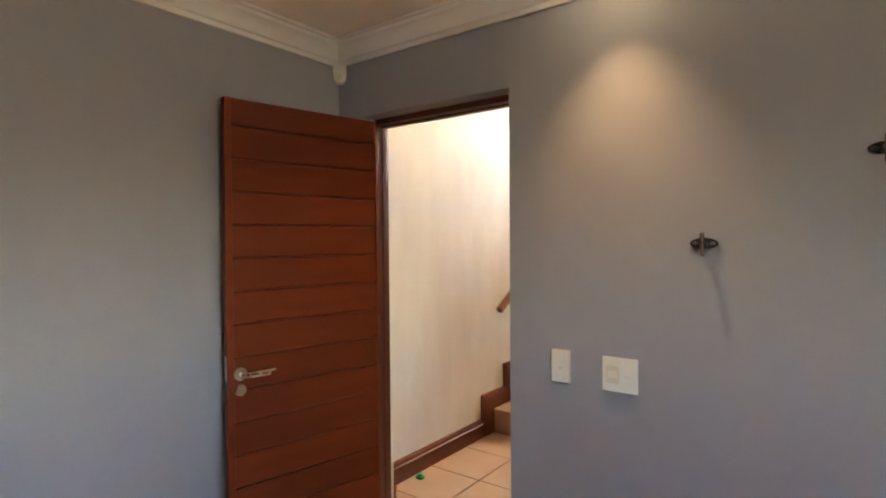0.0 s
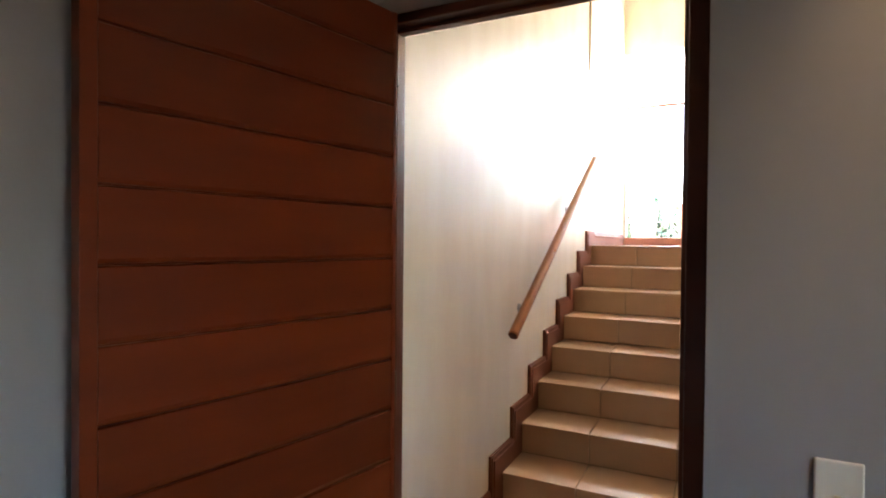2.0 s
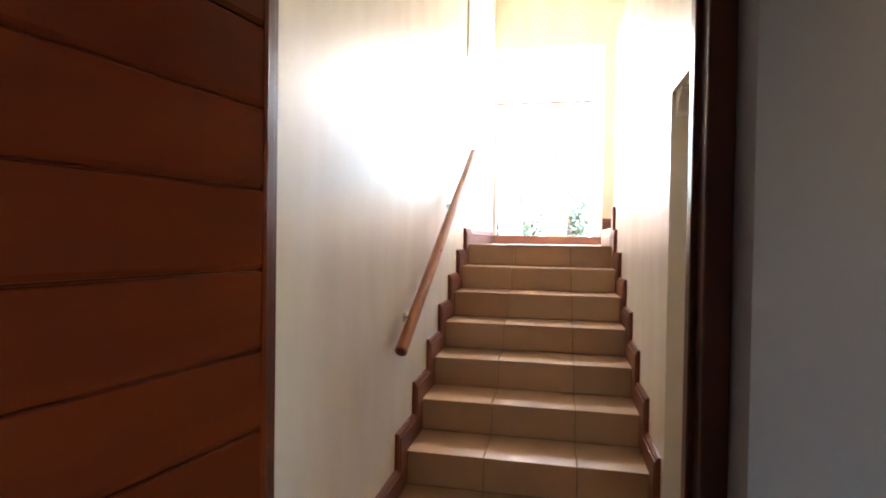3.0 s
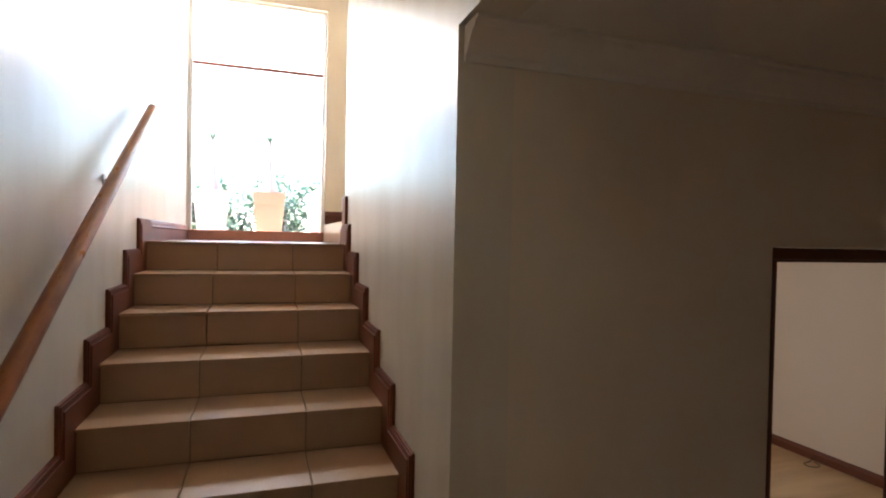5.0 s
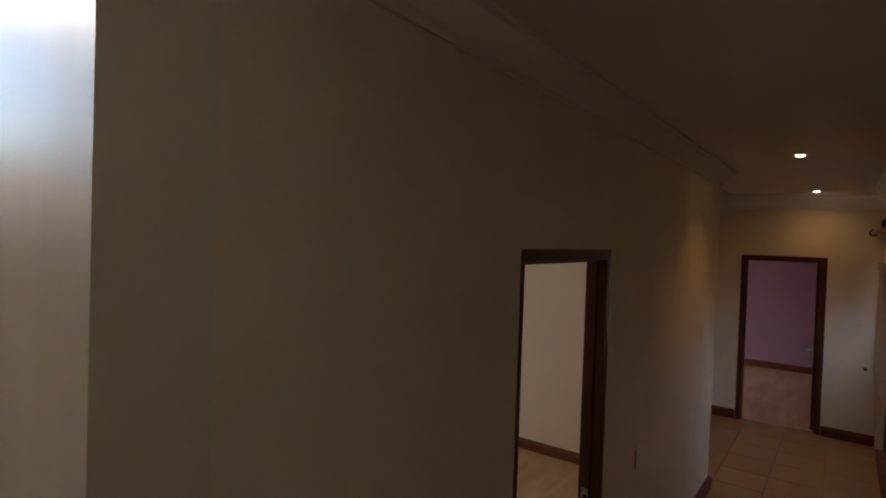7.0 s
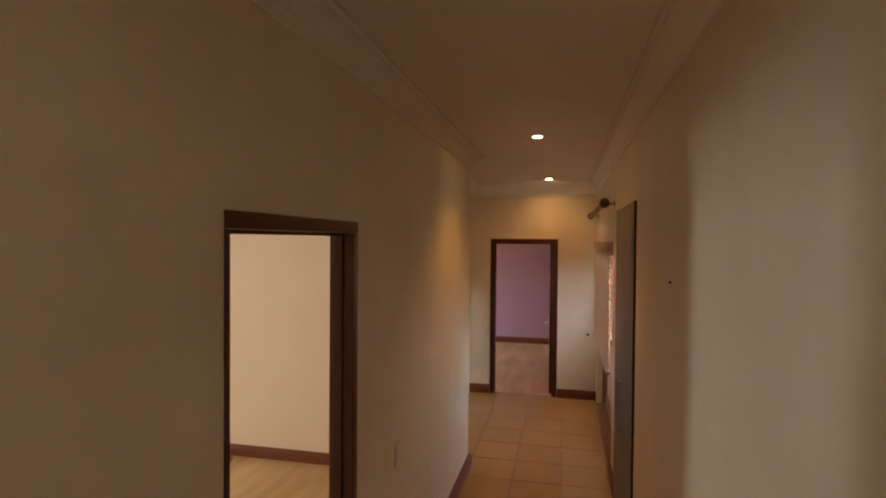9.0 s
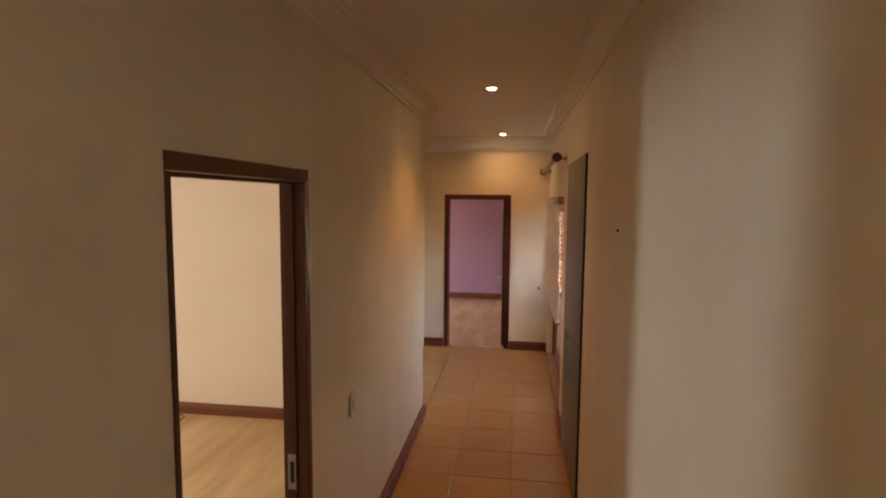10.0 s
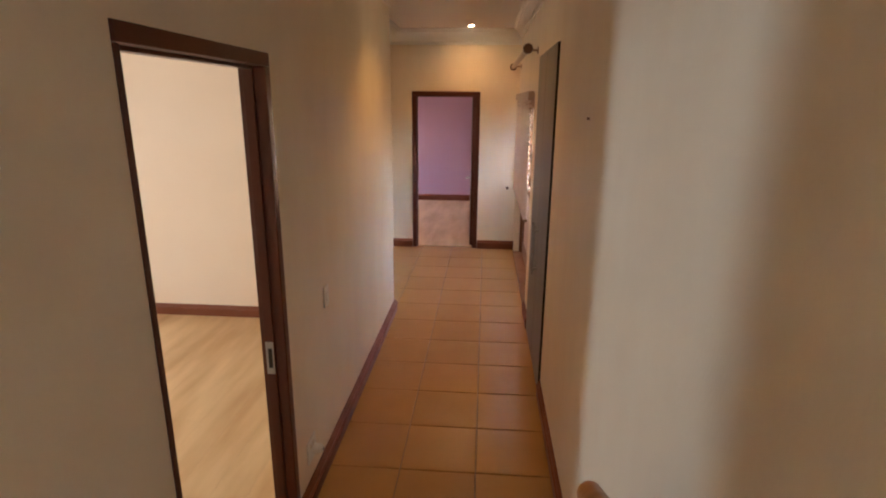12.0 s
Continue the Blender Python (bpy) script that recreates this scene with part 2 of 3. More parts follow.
NX0, NX1, NZ = 0.533, 1.430, 1.557
structure(boxes("wall_corridor_north", CREAM_DULL_LIT, (XE + 0.2, NX0, YN, YN + 0.11, -0.8, 2.5), (NX0, NX1, YN, YN + 0.11, NZ, 2.5), (NX1, XJ, YN, YN + 0.11, -0.8, 2.5), (NX0, NX1, YN, YN + 0.019, -0.8, FL - 0.01)), "cream painted corridor wall with a doorway")
structure(boxes("wall_corridor_jog", CREAM_DULL_LIT, (XJ - 0.08, XJ, YN + 0.11, 4.5, -0.8, 2.5), (XJ, XF, 4.30, 4.5, -0.8, 2.5)), "cream painted wall set back beyond the corner")
FY0, FY1, FZ = 3.147, 4.030, 1.505
structure(boxes("wall_corridor_end", CREAM_DULL_LIT, (XF, XF + 0.15, 2.4, FY0, -0.8, 2.5), (XF, XF + 0.15, FY0, FY1, FZ, 2.5), (XF, XF + 0.15, FY1, 4.5, -0.8, 2.5)), "cream end wall with an open doorway")
CX0, CX1, CZ = 2.70, 3.83, 1.735
WX0, WX1, WZ0, WZ1 = 4.24, 6.40, FL, 1.47
structure(boxes("wall_corridor_south", CREAM_DULL_LIT, (XSE, CX0, 2.32, YS, -0.8, 2.5)), "cream painted corridor wall with a soft patch of daylight")
structure(boxes("wall_cupboard_recess", CREAM_DULL_LIT, (CX0, CX1, 2.1, YS, CZ, 2.5), (CX0, CX1, 1.9, 2.1, -0.8, 2.5), (2.5, CX0, 1.9, 2.32, -0.8, 2.5)), "cream painted wall over the built-in cupboard")
structure(boxes("wall_corridor_window", CREAM_DULL_LIT, (CX1, WX0, 2.4, YS, -0.8, 2.5), (WX0, WX1, 2.4, YS, WZ1, 2.5), (WX0, WX1, 2.4, YS, -0.8, FL - 0.012), (WX1, XF, 2.4, YS, -0.8, 2.5), (CX1, CX1 + 0.1, 1.9, 2.4, -0.8, 2.5)), "cream painted wall round the glazed corridor door")
structure(boxes("ceiling_corridor", CEIL, (XE + 0.15, XF, 2.36, 4.5, CE, CE + 0.15)), "white painted corridor ceiling", "ceiling")

# bedroom behind the near doorway, and the purple room
structure(boxes("wall_bedroom_east", PALE, (3.87, 4.07, 4.5, 7.7, -0.8, 2.5), (3.87, XJ - 0.08, YN + 0.11, 4.5, -0.8, 2.5)), "pale warm painted bedroom wall")
structure(boxes("wall_bedroom_north", PALE, (0.15, 1.36, 7.7, 7.9, -0.8, 2.5), (1.96, 4.07, 7.7, 7.9, -0.8, 2.5), (1.36, 1.96, 7.7, 7.9, -0.8, 0.08), (1.36, 1.96, 7.7, 7.9, 1.42, 2.5)), "pale painted bedroom wall with a window opening")
structure(boxes("wall_bedroom_west", PALE, (0.15, 0.35, YN + 0.11, 7.7, -0.8, 2.5)), "pale painted bedroom wall")
structure(boxes("ceiling_bedroom", CEIL, (0.15, 4.07, YN + 0.11, 7.9, 2.3, 2.45)), "white painted bedroom ceiling", "ceiling")
structure(boxes("wall_purple_east", PURPLE, (10.22, 10.4, 1.8, 6.8, -0.8, 2.4)), "purple painted bedroom wall")
structure(boxes("wall_purple_south", PURPLE, (XF + 0.15, 10.22, 1.8, 2.0, -0.8, 2.4)), "purple painted bedroom wall")
structure(boxes("wall_purple_north", PURPLE, (XF + 0.15, 7.95, 6.6, 6.8, -0.8, 2.4), (9.25, 10.22, 6.6, 6.8, -0.8, 2.4), (7.95, 9.25, 6.6, 6.8, -0.8, 0.05), (7.95, 9.25, 6.6, 6.8, 1.35, 2.4)), "purple painted wall with an assumed window opening")
structure(boxes("wall_purple_west", PURPLE, (XF + 0.15, XF + 0.17, 2.0, FY0, -0.8, 2.4), (XF + 0.15, XF + 0.17, FY1, 6.6, -0.8, 2.4), (XF + 0.15, XF + 0.17, FY0, FY1, FZ, 2.4)), "purple painted wall beside the doorway")
structure(boxes("ceiling_purple", CEIL, (XF + 0.15, 10.4, 1.8, 6.8, 2.25, 2.4)), "white painted ceiling of the purple room", "ceiling")

# ground outside
structure(boxes("ground", GRASS, (-400, 400, -400, 600, -1.2, -0.85)), "brown and green open ground", "ground")
structure(boxes("terrace", PAVE, (-30, 30, YT + 0.22, 40, -0.84, TOP - 0.03)), "beige paved terrace behind the landing window", "terrace")

# ---- cornices, skirtings, frames ----
CORN = [(0, 0), (0, -0.115), (0.012, -0.115), (0.016, -0.095), (0.03, -0.088), (0.045, -0.06), (0.068, -0.036), (0.088, -0.028), (0.094, -0.014), (0.115, -0.012), (0.115, 0)]


def cornice(name, a, b, inward, top, label="white moulded plaster cornice", size=1.0, material=None, start=0.0, end=0.0):
    """A moulding from a to b (x, y) under a ceiling at top; inward: the way into the room."""
    bm = bmesh.new()
    a, b, n = Vector((*a, 0)), Vector((*b, 0)), Vector((*inward, 0))
    along = (b - a).normalized()
    prism(bm, [(u * size, v * size) for u, v in CORN], lambda u, v, w: (a + (b - a) * w + n * u + along * (u * (end * w - start * (1 - w)))) + Vector((0, 0, top - 0.001 + v)))
    return structure(mesh(name, bm, material or CORNICE, True), label, "cornice")


SKIRT = [(0, 0), (0.02, 0), (0.02, 0.62), (0.026, 0.66), (0.024, 0.74), (0.017, 0.78), (0.017, 0.86), (0.012, 0.95), (0.006, 1.0), (0, 1.0)]


def skirting(name, a, b, inward, floor, height, label="dark brown moulded wooden skirting", material=None, thick=1.0):
    bm = bmesh.new()
    a, b, n = Vector((*a, 0)), Vector((*b, 0)), Vector((*inward, 0))
    prism(bm, [(u * thick, v * height) for u, v in SKIRT], lambda u, v, w: (a + (b - a) * w + n * u) + Vector((0, 0, floor + v)))
    return structure(mesh(name, bm, material or SKIRTWOOD, True), label, "skirting")


cornice("cornice_room_west", (XW, -2.08), (XW, YR), (1, 0), CR)
cornice("cornice_room_north", (XW, YR - 0.001), (2.3, YR - 0.001), (0, -1), CR)
cornice("cornice_corridor_north", (XE + 0.02, YN - 0.001), (XJ, YN - 0.001), (0, -1), CE, material=CEIL, end=1.0)
cornice("cornice_corridor_jog", (XJ + 0.001, YN), (XJ + 0.001, 4.3), (1, 0), CE, size=1.0, material=CEIL, start=1.0)
cornice("cornice_corridor_back", (XJ, 4.299), (XF, 4.299), (0, -1), CE, size=1.35)
cornice("cornice_corridor_south", (XE + 0.09, YS + 0.001), (XF, YS + 0.001), (0, 1), CE, material=CEIL)
cornice("cornice_corridor_end", (XF, 2.65), (XF, 4.3), (-1, 0), CE, size=1.55)

skirting("skirting_landing_west", (XW, YL + 0.02), (XW, Y1 - 0.182), (1, 0), 0, 0.145)
skirting("skirting_landing_south", (XW + 0.022, YL), (DX0, YL), (0, 1), 0, 0.145)
skirting("skirting_corridor_north", (NX1 + 0.001, YN), (XJ + 0.02, YN), (0, -1), FL, 0.108, thick=1.5)
skirting("skirting_corridor_jog", (XJ, YN), (XJ, 4.3), (1, 0), FL, 0.105)
skirting("skirting_corridor_end", (XF, 2.65), (XF, FY0 - 0.002), (-1, 0), FL, 0.115)
skirting("skirting_corridor_end_far", (XF, FY1 + 0.002), (XF, 4.3), (-1, 0), FL, 0.115)
skirting("skirting_corridor_south", (0.25, YS), (CX0, YS), (0, 1), FL, 0.115)
skirting("skirting_corridor_south_far", (CX1 + 0.004, YS), (WX0 - 0.004, YS), (0, 1), FL, 0.115)
skirting("skirting_bedroom_east", (3.87, 4.12), (3.87, 7.7), (-1, 0), FL, 0.105)
skirting("skirting_purple_east", (10.22, 2.0), (10.22, 6.6), (-1, 0), FL, 0.115)
skirting("skirting_landing_window", (XW, 6.22 + 0.16), (XW, YT), (1, 0), TOP, 0.145)


def stair_skirting(name, x, out):
    root = structure(new(name), "dark brown moulded skirting stepping up beside the stairs", "skirting")
    for k in range(1, 9):
        y, z, low = Y1 + (k - 1) * RUN, k * RISE, (k - 1) * RISE
        bm = bmesh.new()
        for inset, t0, t1 in ((0.0, 0.0, 0.014), (0.010, 0.013, 0.020), (0.026, 0.019, 0.017), (0.034, 0.012, 0.025)):
            a, b = y - 0.18 + inset, y + RUN - 0.18 + inset
            top = z + 0.145 - inset
            if t1 < t0:
                continue
            prism(bm, [(a, low + 0.001), (a, top), (b - 0.0005, top), (b - 0.0005, z + 0.0015), (y - 0.001, z + 0.0015), (y - 0.001, low + 0.001)], lambda u, v, w: (x + out * (t0 + (t1 - t0) * w), u, v))
        part("board", bm, SKIRTWOOD, root)
    return root


stair_skirting("stair_skirting_west", XW, 1)
stair_skirting("stair_skirting_east", XE, -1)

# the upper flight, turning away behind the stair wall
for i in range(2):
    x0 = XE + 0.06 + i * 0.30
    structure(boxes("upper_step", TILE, (x0, 0.0, 6.37, YT - 0.004, TOP + i * RISE + 0.001, TOP + (i + 1) * RISE)), "beige tiled step of the upper flight", "stairs")
    skirting("skirting_upper", (x0 + 0.0, YT - 0.001), (min(x0 + 0.30, -0.01), YT - 0.001), (0, -1), TOP + (i + 1) * RISE, 0.145, material=DARKWOOD)
boxes_end = bmesh.new()
box(boxes_end, XE - 0.022, XE + 0.0, 6.20, 6.352, TOP + 0.148, TOP + RISE + 0.16, bevel=0.004)
structure(mesh("skirting_wall_end", boxes_end, SKIRTWOOD), "dark brown upright skirting end at the stair turn", "skirting")


def door_frame(name, x0, x1, y0, y1, z0, z1, w, label, rebate=0.012, along="x", left=None, top=None):
    """A lining round an opening from x0 to x1 and up to z1, as deep as y0 to y1."""
    root = structure(new(name), label, "door frame")
    wl, wt = left or w, top or w
    for row, nm in (((x0, x0 + wl, y0, y1, z0, z1 - wt - 0.001), "jamb"), ((x1 - w, x1, y0, y1, z0, z1 - wt - 0.001), "jamb"), ((x0, x1, y0, y1, z1 - wt, z1), "head")):
        bm = bmesh.new()
        box(bm, *row, bevel=0.004)
        stop = [row[0], row[1], y0 + 0.045, y1 - 0.02, row[4], row[5]]
        if nm == "head":
            stop[0], stop[1], stop[4], stop[5] = x0 + wl, x1 - w, z1 - wt - rebate, z1 - wt + 0.002
        elif row[0] == x0:
            stop[0], stop[1] = x0 + wl - 0.002, x0 + wl + rebate * (0.3 if left else 1)
        else:
            stop[0], stop[1] = x1 - w - rebate, x1 - w + 0.002
        box(bm, *stop, bevel=0.003)
        if along == "y":
            bmesh.ops.transform(bm, matrix=Matrix(((0, 1, 0, 0), (1, 0, 0, 0), (0, 0, 1, 0), (0, 0, 0, 1))), verts=bm.verts[:])
            bmesh.ops.reverse_faces(bm, faces=bm.faces[:])
        part(nm, bm, DARKWOOD, root)
    return root


door_frame("door_frame_room", DX0 + 0.001, DX1 - 0.001, 2.245, 2.345, 0.0, DZ - 0.001, 0.047, "dark red-brown wooden door frame set in the wall", left=0.014, top=0.030)
structure(boxes("door_lining", DARKWOOD, (DX0 + 0.001, DX0 + 0.034, 2.172, 2.2445, 0.0, DZ - 0.05)), "dark red-brown hinge post of the door frame", "door frame")
door_frame("door_frame_bedroom", NX0 + 0.001, NX1 - 0.001, YN - 0.006, YN + 0.10, FL, NZ - 0.001, 0.048, "dark brown wooden door frame flush with the corridor wall", left=0.02)
door_frame("door_frame_purple", FY0 + 0.001, FY1 - 0.001, XF - 0.008, XF + 0.12, FL, FZ - 0.001, 0.055, "dark brown wooden frame of the far doorway", along="y")
bm = bmesh.new()
box(bm, NX1 - 0.064, NX1 - 0.0605, YN + 0.042, YN + 0.077, 0.245, 0.395, bevel=0.001)
strike = tagged(mesh("strike_plate", bm, STEEL), "steel strike plate screwed to the door jamb", "strike plate")
# No hole is cut; a black block gives the dark inside it.
bm = bmesh.new()
box(bm, NX1 - 0.0655, NX1 - 0.0635, YN + 0.049, YN + 0.066, 0.275, 0.365)
part("latch_hole_dark", bm, BLACK, strike)


# ---- doors ----
def lever_set(root, y, side, z, reach):
    """Round rose with a lever towards the hinge, and a round keyhole cover, on the face at side of a leaf in its own axes."""
    bm = bmesh.new()
    rod(bm, (side * 0.0, y, z), (side * 0.009, y, z), 0.03, 0.029, 28)
    rod(bm, (side * 0.009, y, z), (side * 0.012, y, z), 0.025, 0.022, 28)
    rose = part("rose", bm, CHROME, root, "round brushed metal rose", True)
    bm = bmesh.new()
    rod(bm, (side * 0.01, y, z), (side * 0.05, y, z), 0.010, 0.010, 16)
    for dz in (0.008, -0.009):
        rod(bm, (side * 0.05, y - reach * 0.012, z + dz), (side * 0.05, y + reach * (0.145 if dz > 0 else 0.12), z + dz), 0.0055, 0.005, 12)
    for d in (0.03, 0.075, 0.118):
        box(bm, side * 0.05 - 0.004, side * 0.05 + 0.004, y + reach * d - 0.004, y + reach * d + 0.004, z - 0.010, z + 0.009)
    part("lever", bm, CHROME, rose, "twin-bar brushed metal lever", True)
    bm = bmesh.new()
    rod(bm, (0, y, z - 0.073), (side * 0.008, y, z - 0.073), 0.026, 0.025, 28)
    part("keyhole_cover", bm, CHROME, root, "round brushed metal keyhole cover", True)


def door_leaf(name, length, height, label):
    """Hinge axis at the origin, leaf along -y, thickness towards -x."""
    root = tagged(new(name), label, "door")
    t, top_board, pitch = 0.042, 0.125, 0.149
    for y0, y1 in ((-length, -length + 0.030), (-0.014, 0.0)):
        one("stile", DOORWOOD, root, -t, 0, y0, y1, 0.012, height, bevel=0.002)
    z1 = height
    while z1 > 0.03:
        z0 = max(z1 - (top_board if z1 == height else pitch), 0.012)
        bm = bmesh.new()
        prism(bm, [(-t + 0.001, z0), (-0.009, z0), (-0.009, z0 + 0.003), (-0.005, z0 + 0.004), (-0.0015, z0 + 0.013), (-0.0015, z1 - 0.004), (-0.005, z1 - 0.001), (-t + 0.001, z1 - 0.001)], lambda u, v, w: (u, -length + 0.0305 + (length - 0.045) * w, v))
        part("board", bm, DOORWOOD, root)
        z1 = z0
    lever_set(root, -length + 0.056, 1, 0.966, 1)
    bm = bmesh.new()
    rod(bm, (-t, -length + 0.056, 0.966), (-t - 0.009, -length + 0.056, 0.966), 0.03, 0.029, 24)
    rod(bm, (-t - 0.009, -length + 0.056, 0.966), (-t - 0.045, -length + 0.056, 0.966), 0.010, 0.010, 12)
    for dz in (0.008, -0.009):
        rod(bm, (-t - 0.045, -length + 0.05, 0.966 + dz), (-t - 0.045, -length + 0.19, 0.966 + dz), 0.0055, 0.005, 12)
    part("back_lever", bm, CHROME, root, "brushed metal lever on the hidden face", True)
    one("lock_plate", CHROME, root, -t * 0.75, -t * 0.25, -length - 0.0015, -length + 0.002, 0.86, 1.05)
    for z in (0.22, 1.1, height - 0.16):
        bm = bmesh.new()
        rod(bm, (-0.010, 0.008, z - 0.05), (-0.010, 0.008, z + 0.05), 0.007, 0.007, 12)
        part("hinge", bm, TUBE, root, "dark brown butt hinge", True)
    return root


leaf = door_leaf("door_1", 0.816, 2.209, "red-brown horizontally boarded wooden door standing open")
leaf.matrix_world = pose(-1.857, 2.168, 0, 0, 0, -11.6)

far_leaf = tagged(new("door_2"), "dark brown wooden door standing open into the purple room", "door")
one("panel", DARKWOOD, far_leaf, 0, 0.76, 0, 0.042, 0.012, 2.02, bevel=0.003)
bm = bmesh.new()
rod(bm, (0.70, 0.042, 0.86), (0.70, 0.10, 0.86), 0.012)
rod(bm, (0.70, 0.095, 0.86), (0.585, 0.095, 0.86), 0.011)
box(bm, 0.68, 0.72, 0.042, 0.048, 0.74, 0.92, bevel=0.004)
part("handle", bm, CHROME, far_leaf, "brushed metal lever handle", True)
far_leaf.matrix_world = pose(XF + 0.125, FY0 + 0.06, FL, 0, 0, 2)

# ---- stairs and floors ----
JX = (XW + 0.002, XW + 0.45, XW + 0.94, XE - 0.002)


def tile_mesh(w, d, h, c=0.0025):
    """A tile with softened upper edges, w by d, its underside at 0."""
    bm = bmesh.new()
    lo = [bm.verts.new((sx * w / 2, sy * d / 2, 0)) for sx, sy in ((-1, -1), (1, -1), (1, 1), (-1, 1))]
    mid = [bm.verts.new((sx * w / 2, sy * d / 2, h - c)) for sx, sy in ((-1, -1), (1, -1), (1, 1), (-1, 1))]
    hi = [bm.verts.new((sx * (w / 2 - c), sy * (d / 2 - c), h)) for sx, sy in ((-1, -1), (1, -1), (1, 1), (-1, 1))]
    for a, b in ((lo, mid), (mid, hi)):
        for i in range(4):
            bm.faces.new((a[i], a[(i + 1) % 4], b[(i + 1) % 4], b[i]))
    bm.faces.new(hi)
    me = bpy.data.meshes.new("tile")
    bm.to_mesh(me)
    bm.free()
    return me


TILES = {}


def tile(parent, name, material, x0, x1, y0, y1, z, h=0.009, turn=None):
    key = (round(x1 - x0, 3), round(y1 - y0, 3), h, material.name)
    if key not in TILES:
        TILES[key] = tile_mesh(key[0], key[1], h, 0.0005 if material is LAMINATE else 0.0025)
        TILES[key].materials.append(material)
    ob = new(name, TILES[key])
    ob.parent = parent
    ob.matrix_basis = turn if turn is not None else Matrix.Translation(((x0 + x1) / 2, (y0 + y1) / 2, z))
    return ob


stairs = structure(new("stairs"), "straight flight of beige tiled steps with brown joints", "stairs")
bm = bmesh.new()
for k in range(1, 9):
    y = Y1 + (k - 1) * RUN
    box(bm, XW, XE, y, (y + RUN if k < 8 else YT), -0.14, k * RISE - 0.010)
part("core", bm, GROUT, stairs, "brown mortar under the tiles")
rnd = random.Random(4)
for k in range(1, 9):
    y, z = Y1 + (k - 1) * RUN, k * RISE
    for a, b in zip(JX, JX[1:]):
        a2, b2 = a + 0.003, b - 0.003
        h = z - 0.012 - ((k - 1) * RISE + 0.004)
        m = Matrix.Translation(((a + b) / 2, y, (k - 1) * RISE + 0.004 + h / 2)) @ Matrix.Rotation(radians(90), 4, "X")
        tile(stairs, "riser_tile", TILE, a2, b2, 0, h, 0, turn=m)
        d1 = y + RUN - 0.010 if k < 8 else y + 0.40
        t = tile(stairs, "tread_tile", TILE, a2, b2, y - 0.024, d1, 0, h=0.012, turn=Matrix.Translation(((a + b) / 2, (y - 0.024 + d1) / 2, z - 0.011 + rnd.uniform(-0.001, 0.002))))
for j in range(4):
    y0 = Y1 + 7 * RUN + 0.405 + j * 0.42
    for a, b in zip(JX, JX[1:]):
        tile(stairs, "landing_tile", TILE, a + 0.003, b - 0.003, y0, min(y0 + 0.414, YT - 0.003), TOP - 0.010)

floor_landing = structure(boxes("floor_landing", GROUT, (XW, XE + 0.02, YR + 0.001, Y1, -0.7, -0.0095)), "beige tiled landing floor with brown joints", "floor")
gy = [YR + 0.003, 2.54, 2.96, 3.38, Y1 - 0.012]
gx = [XW + 0.003, XW + 0.41, XW + 0.83, XW + 1.25, XE + 0.018]
for a, b in zip(gx, gx[1:]):
    for c, d in zip(gy, gy[1:]):
        tile(floor_landing, "tile", TILE, a + 0.003, b - 0.003, c + 0.003, d - 0.003, -0.009)

steps_down = structure(new("steps_down"), "beige tiled steps down into the corridor", "stairs")
for i in range(2):
    x0 = XE + 0.02 + i * 0.33
    one("step", TILE, steps_down, x0, x0 + 0.33, YS, YN, FL - 0.2, -(i + 1) * RISE, bevel=0.004)

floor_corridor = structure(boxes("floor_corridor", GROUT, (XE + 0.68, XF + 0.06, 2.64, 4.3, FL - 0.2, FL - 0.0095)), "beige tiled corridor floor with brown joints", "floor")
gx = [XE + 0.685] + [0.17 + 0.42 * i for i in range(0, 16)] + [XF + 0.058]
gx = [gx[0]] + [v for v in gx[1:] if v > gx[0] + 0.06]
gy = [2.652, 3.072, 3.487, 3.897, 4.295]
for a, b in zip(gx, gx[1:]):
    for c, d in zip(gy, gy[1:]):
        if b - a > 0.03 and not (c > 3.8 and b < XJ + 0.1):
            tile(floor_corridor, "tile", TILE_LAMPLIT, a + 0.003, b - 0.003, c + 0.003, d - 0.003, FL - 0.009)


def planks(parent, x0, x1, y0, y1, width, length):
    r = random.Random(7)
    y, row = y0, 0
    while y < y1 - 0.02:
        x = x0 - (row * 0.43 % 1.0) * length
        while x < x1:
            a, b = max(x, x0), min(x + length, x1)
            if b - a > 0.05:
                tile(parent, "plank", LAMINATE, a + 0.0003, b - 0.0003, y + 0.0003, min(y + width, y1) - 0.0003, FL - 0.009 + r.uniform(0, 0.0004))
            x += length
        y += width
        row += 1


floor_bedroom = structure(boxes("floor_bedroom", LAMINATE, (0.35, 3.87, YN + 0.02, 7.7, FL - 0.2, FL - 0.0095)), "oak laminate plank floor of the bedroom", "floor")
planks(floor_bedroom, 0.6, 3.85, YN + 0.14, 7.0, 0.19, 1.25)
floor_purple = structure(boxes("floor_purple", LAMINATE, (XF + 0.061, 10.22, 2.0, 6.6, FL - 0.2, FL - 0.0095)), "oak laminate plank floor of the purple room", "floor")
planks(floor_purple, XF + 0.07, 10.2, 2.3, 5.6, 0.19, 1.25)


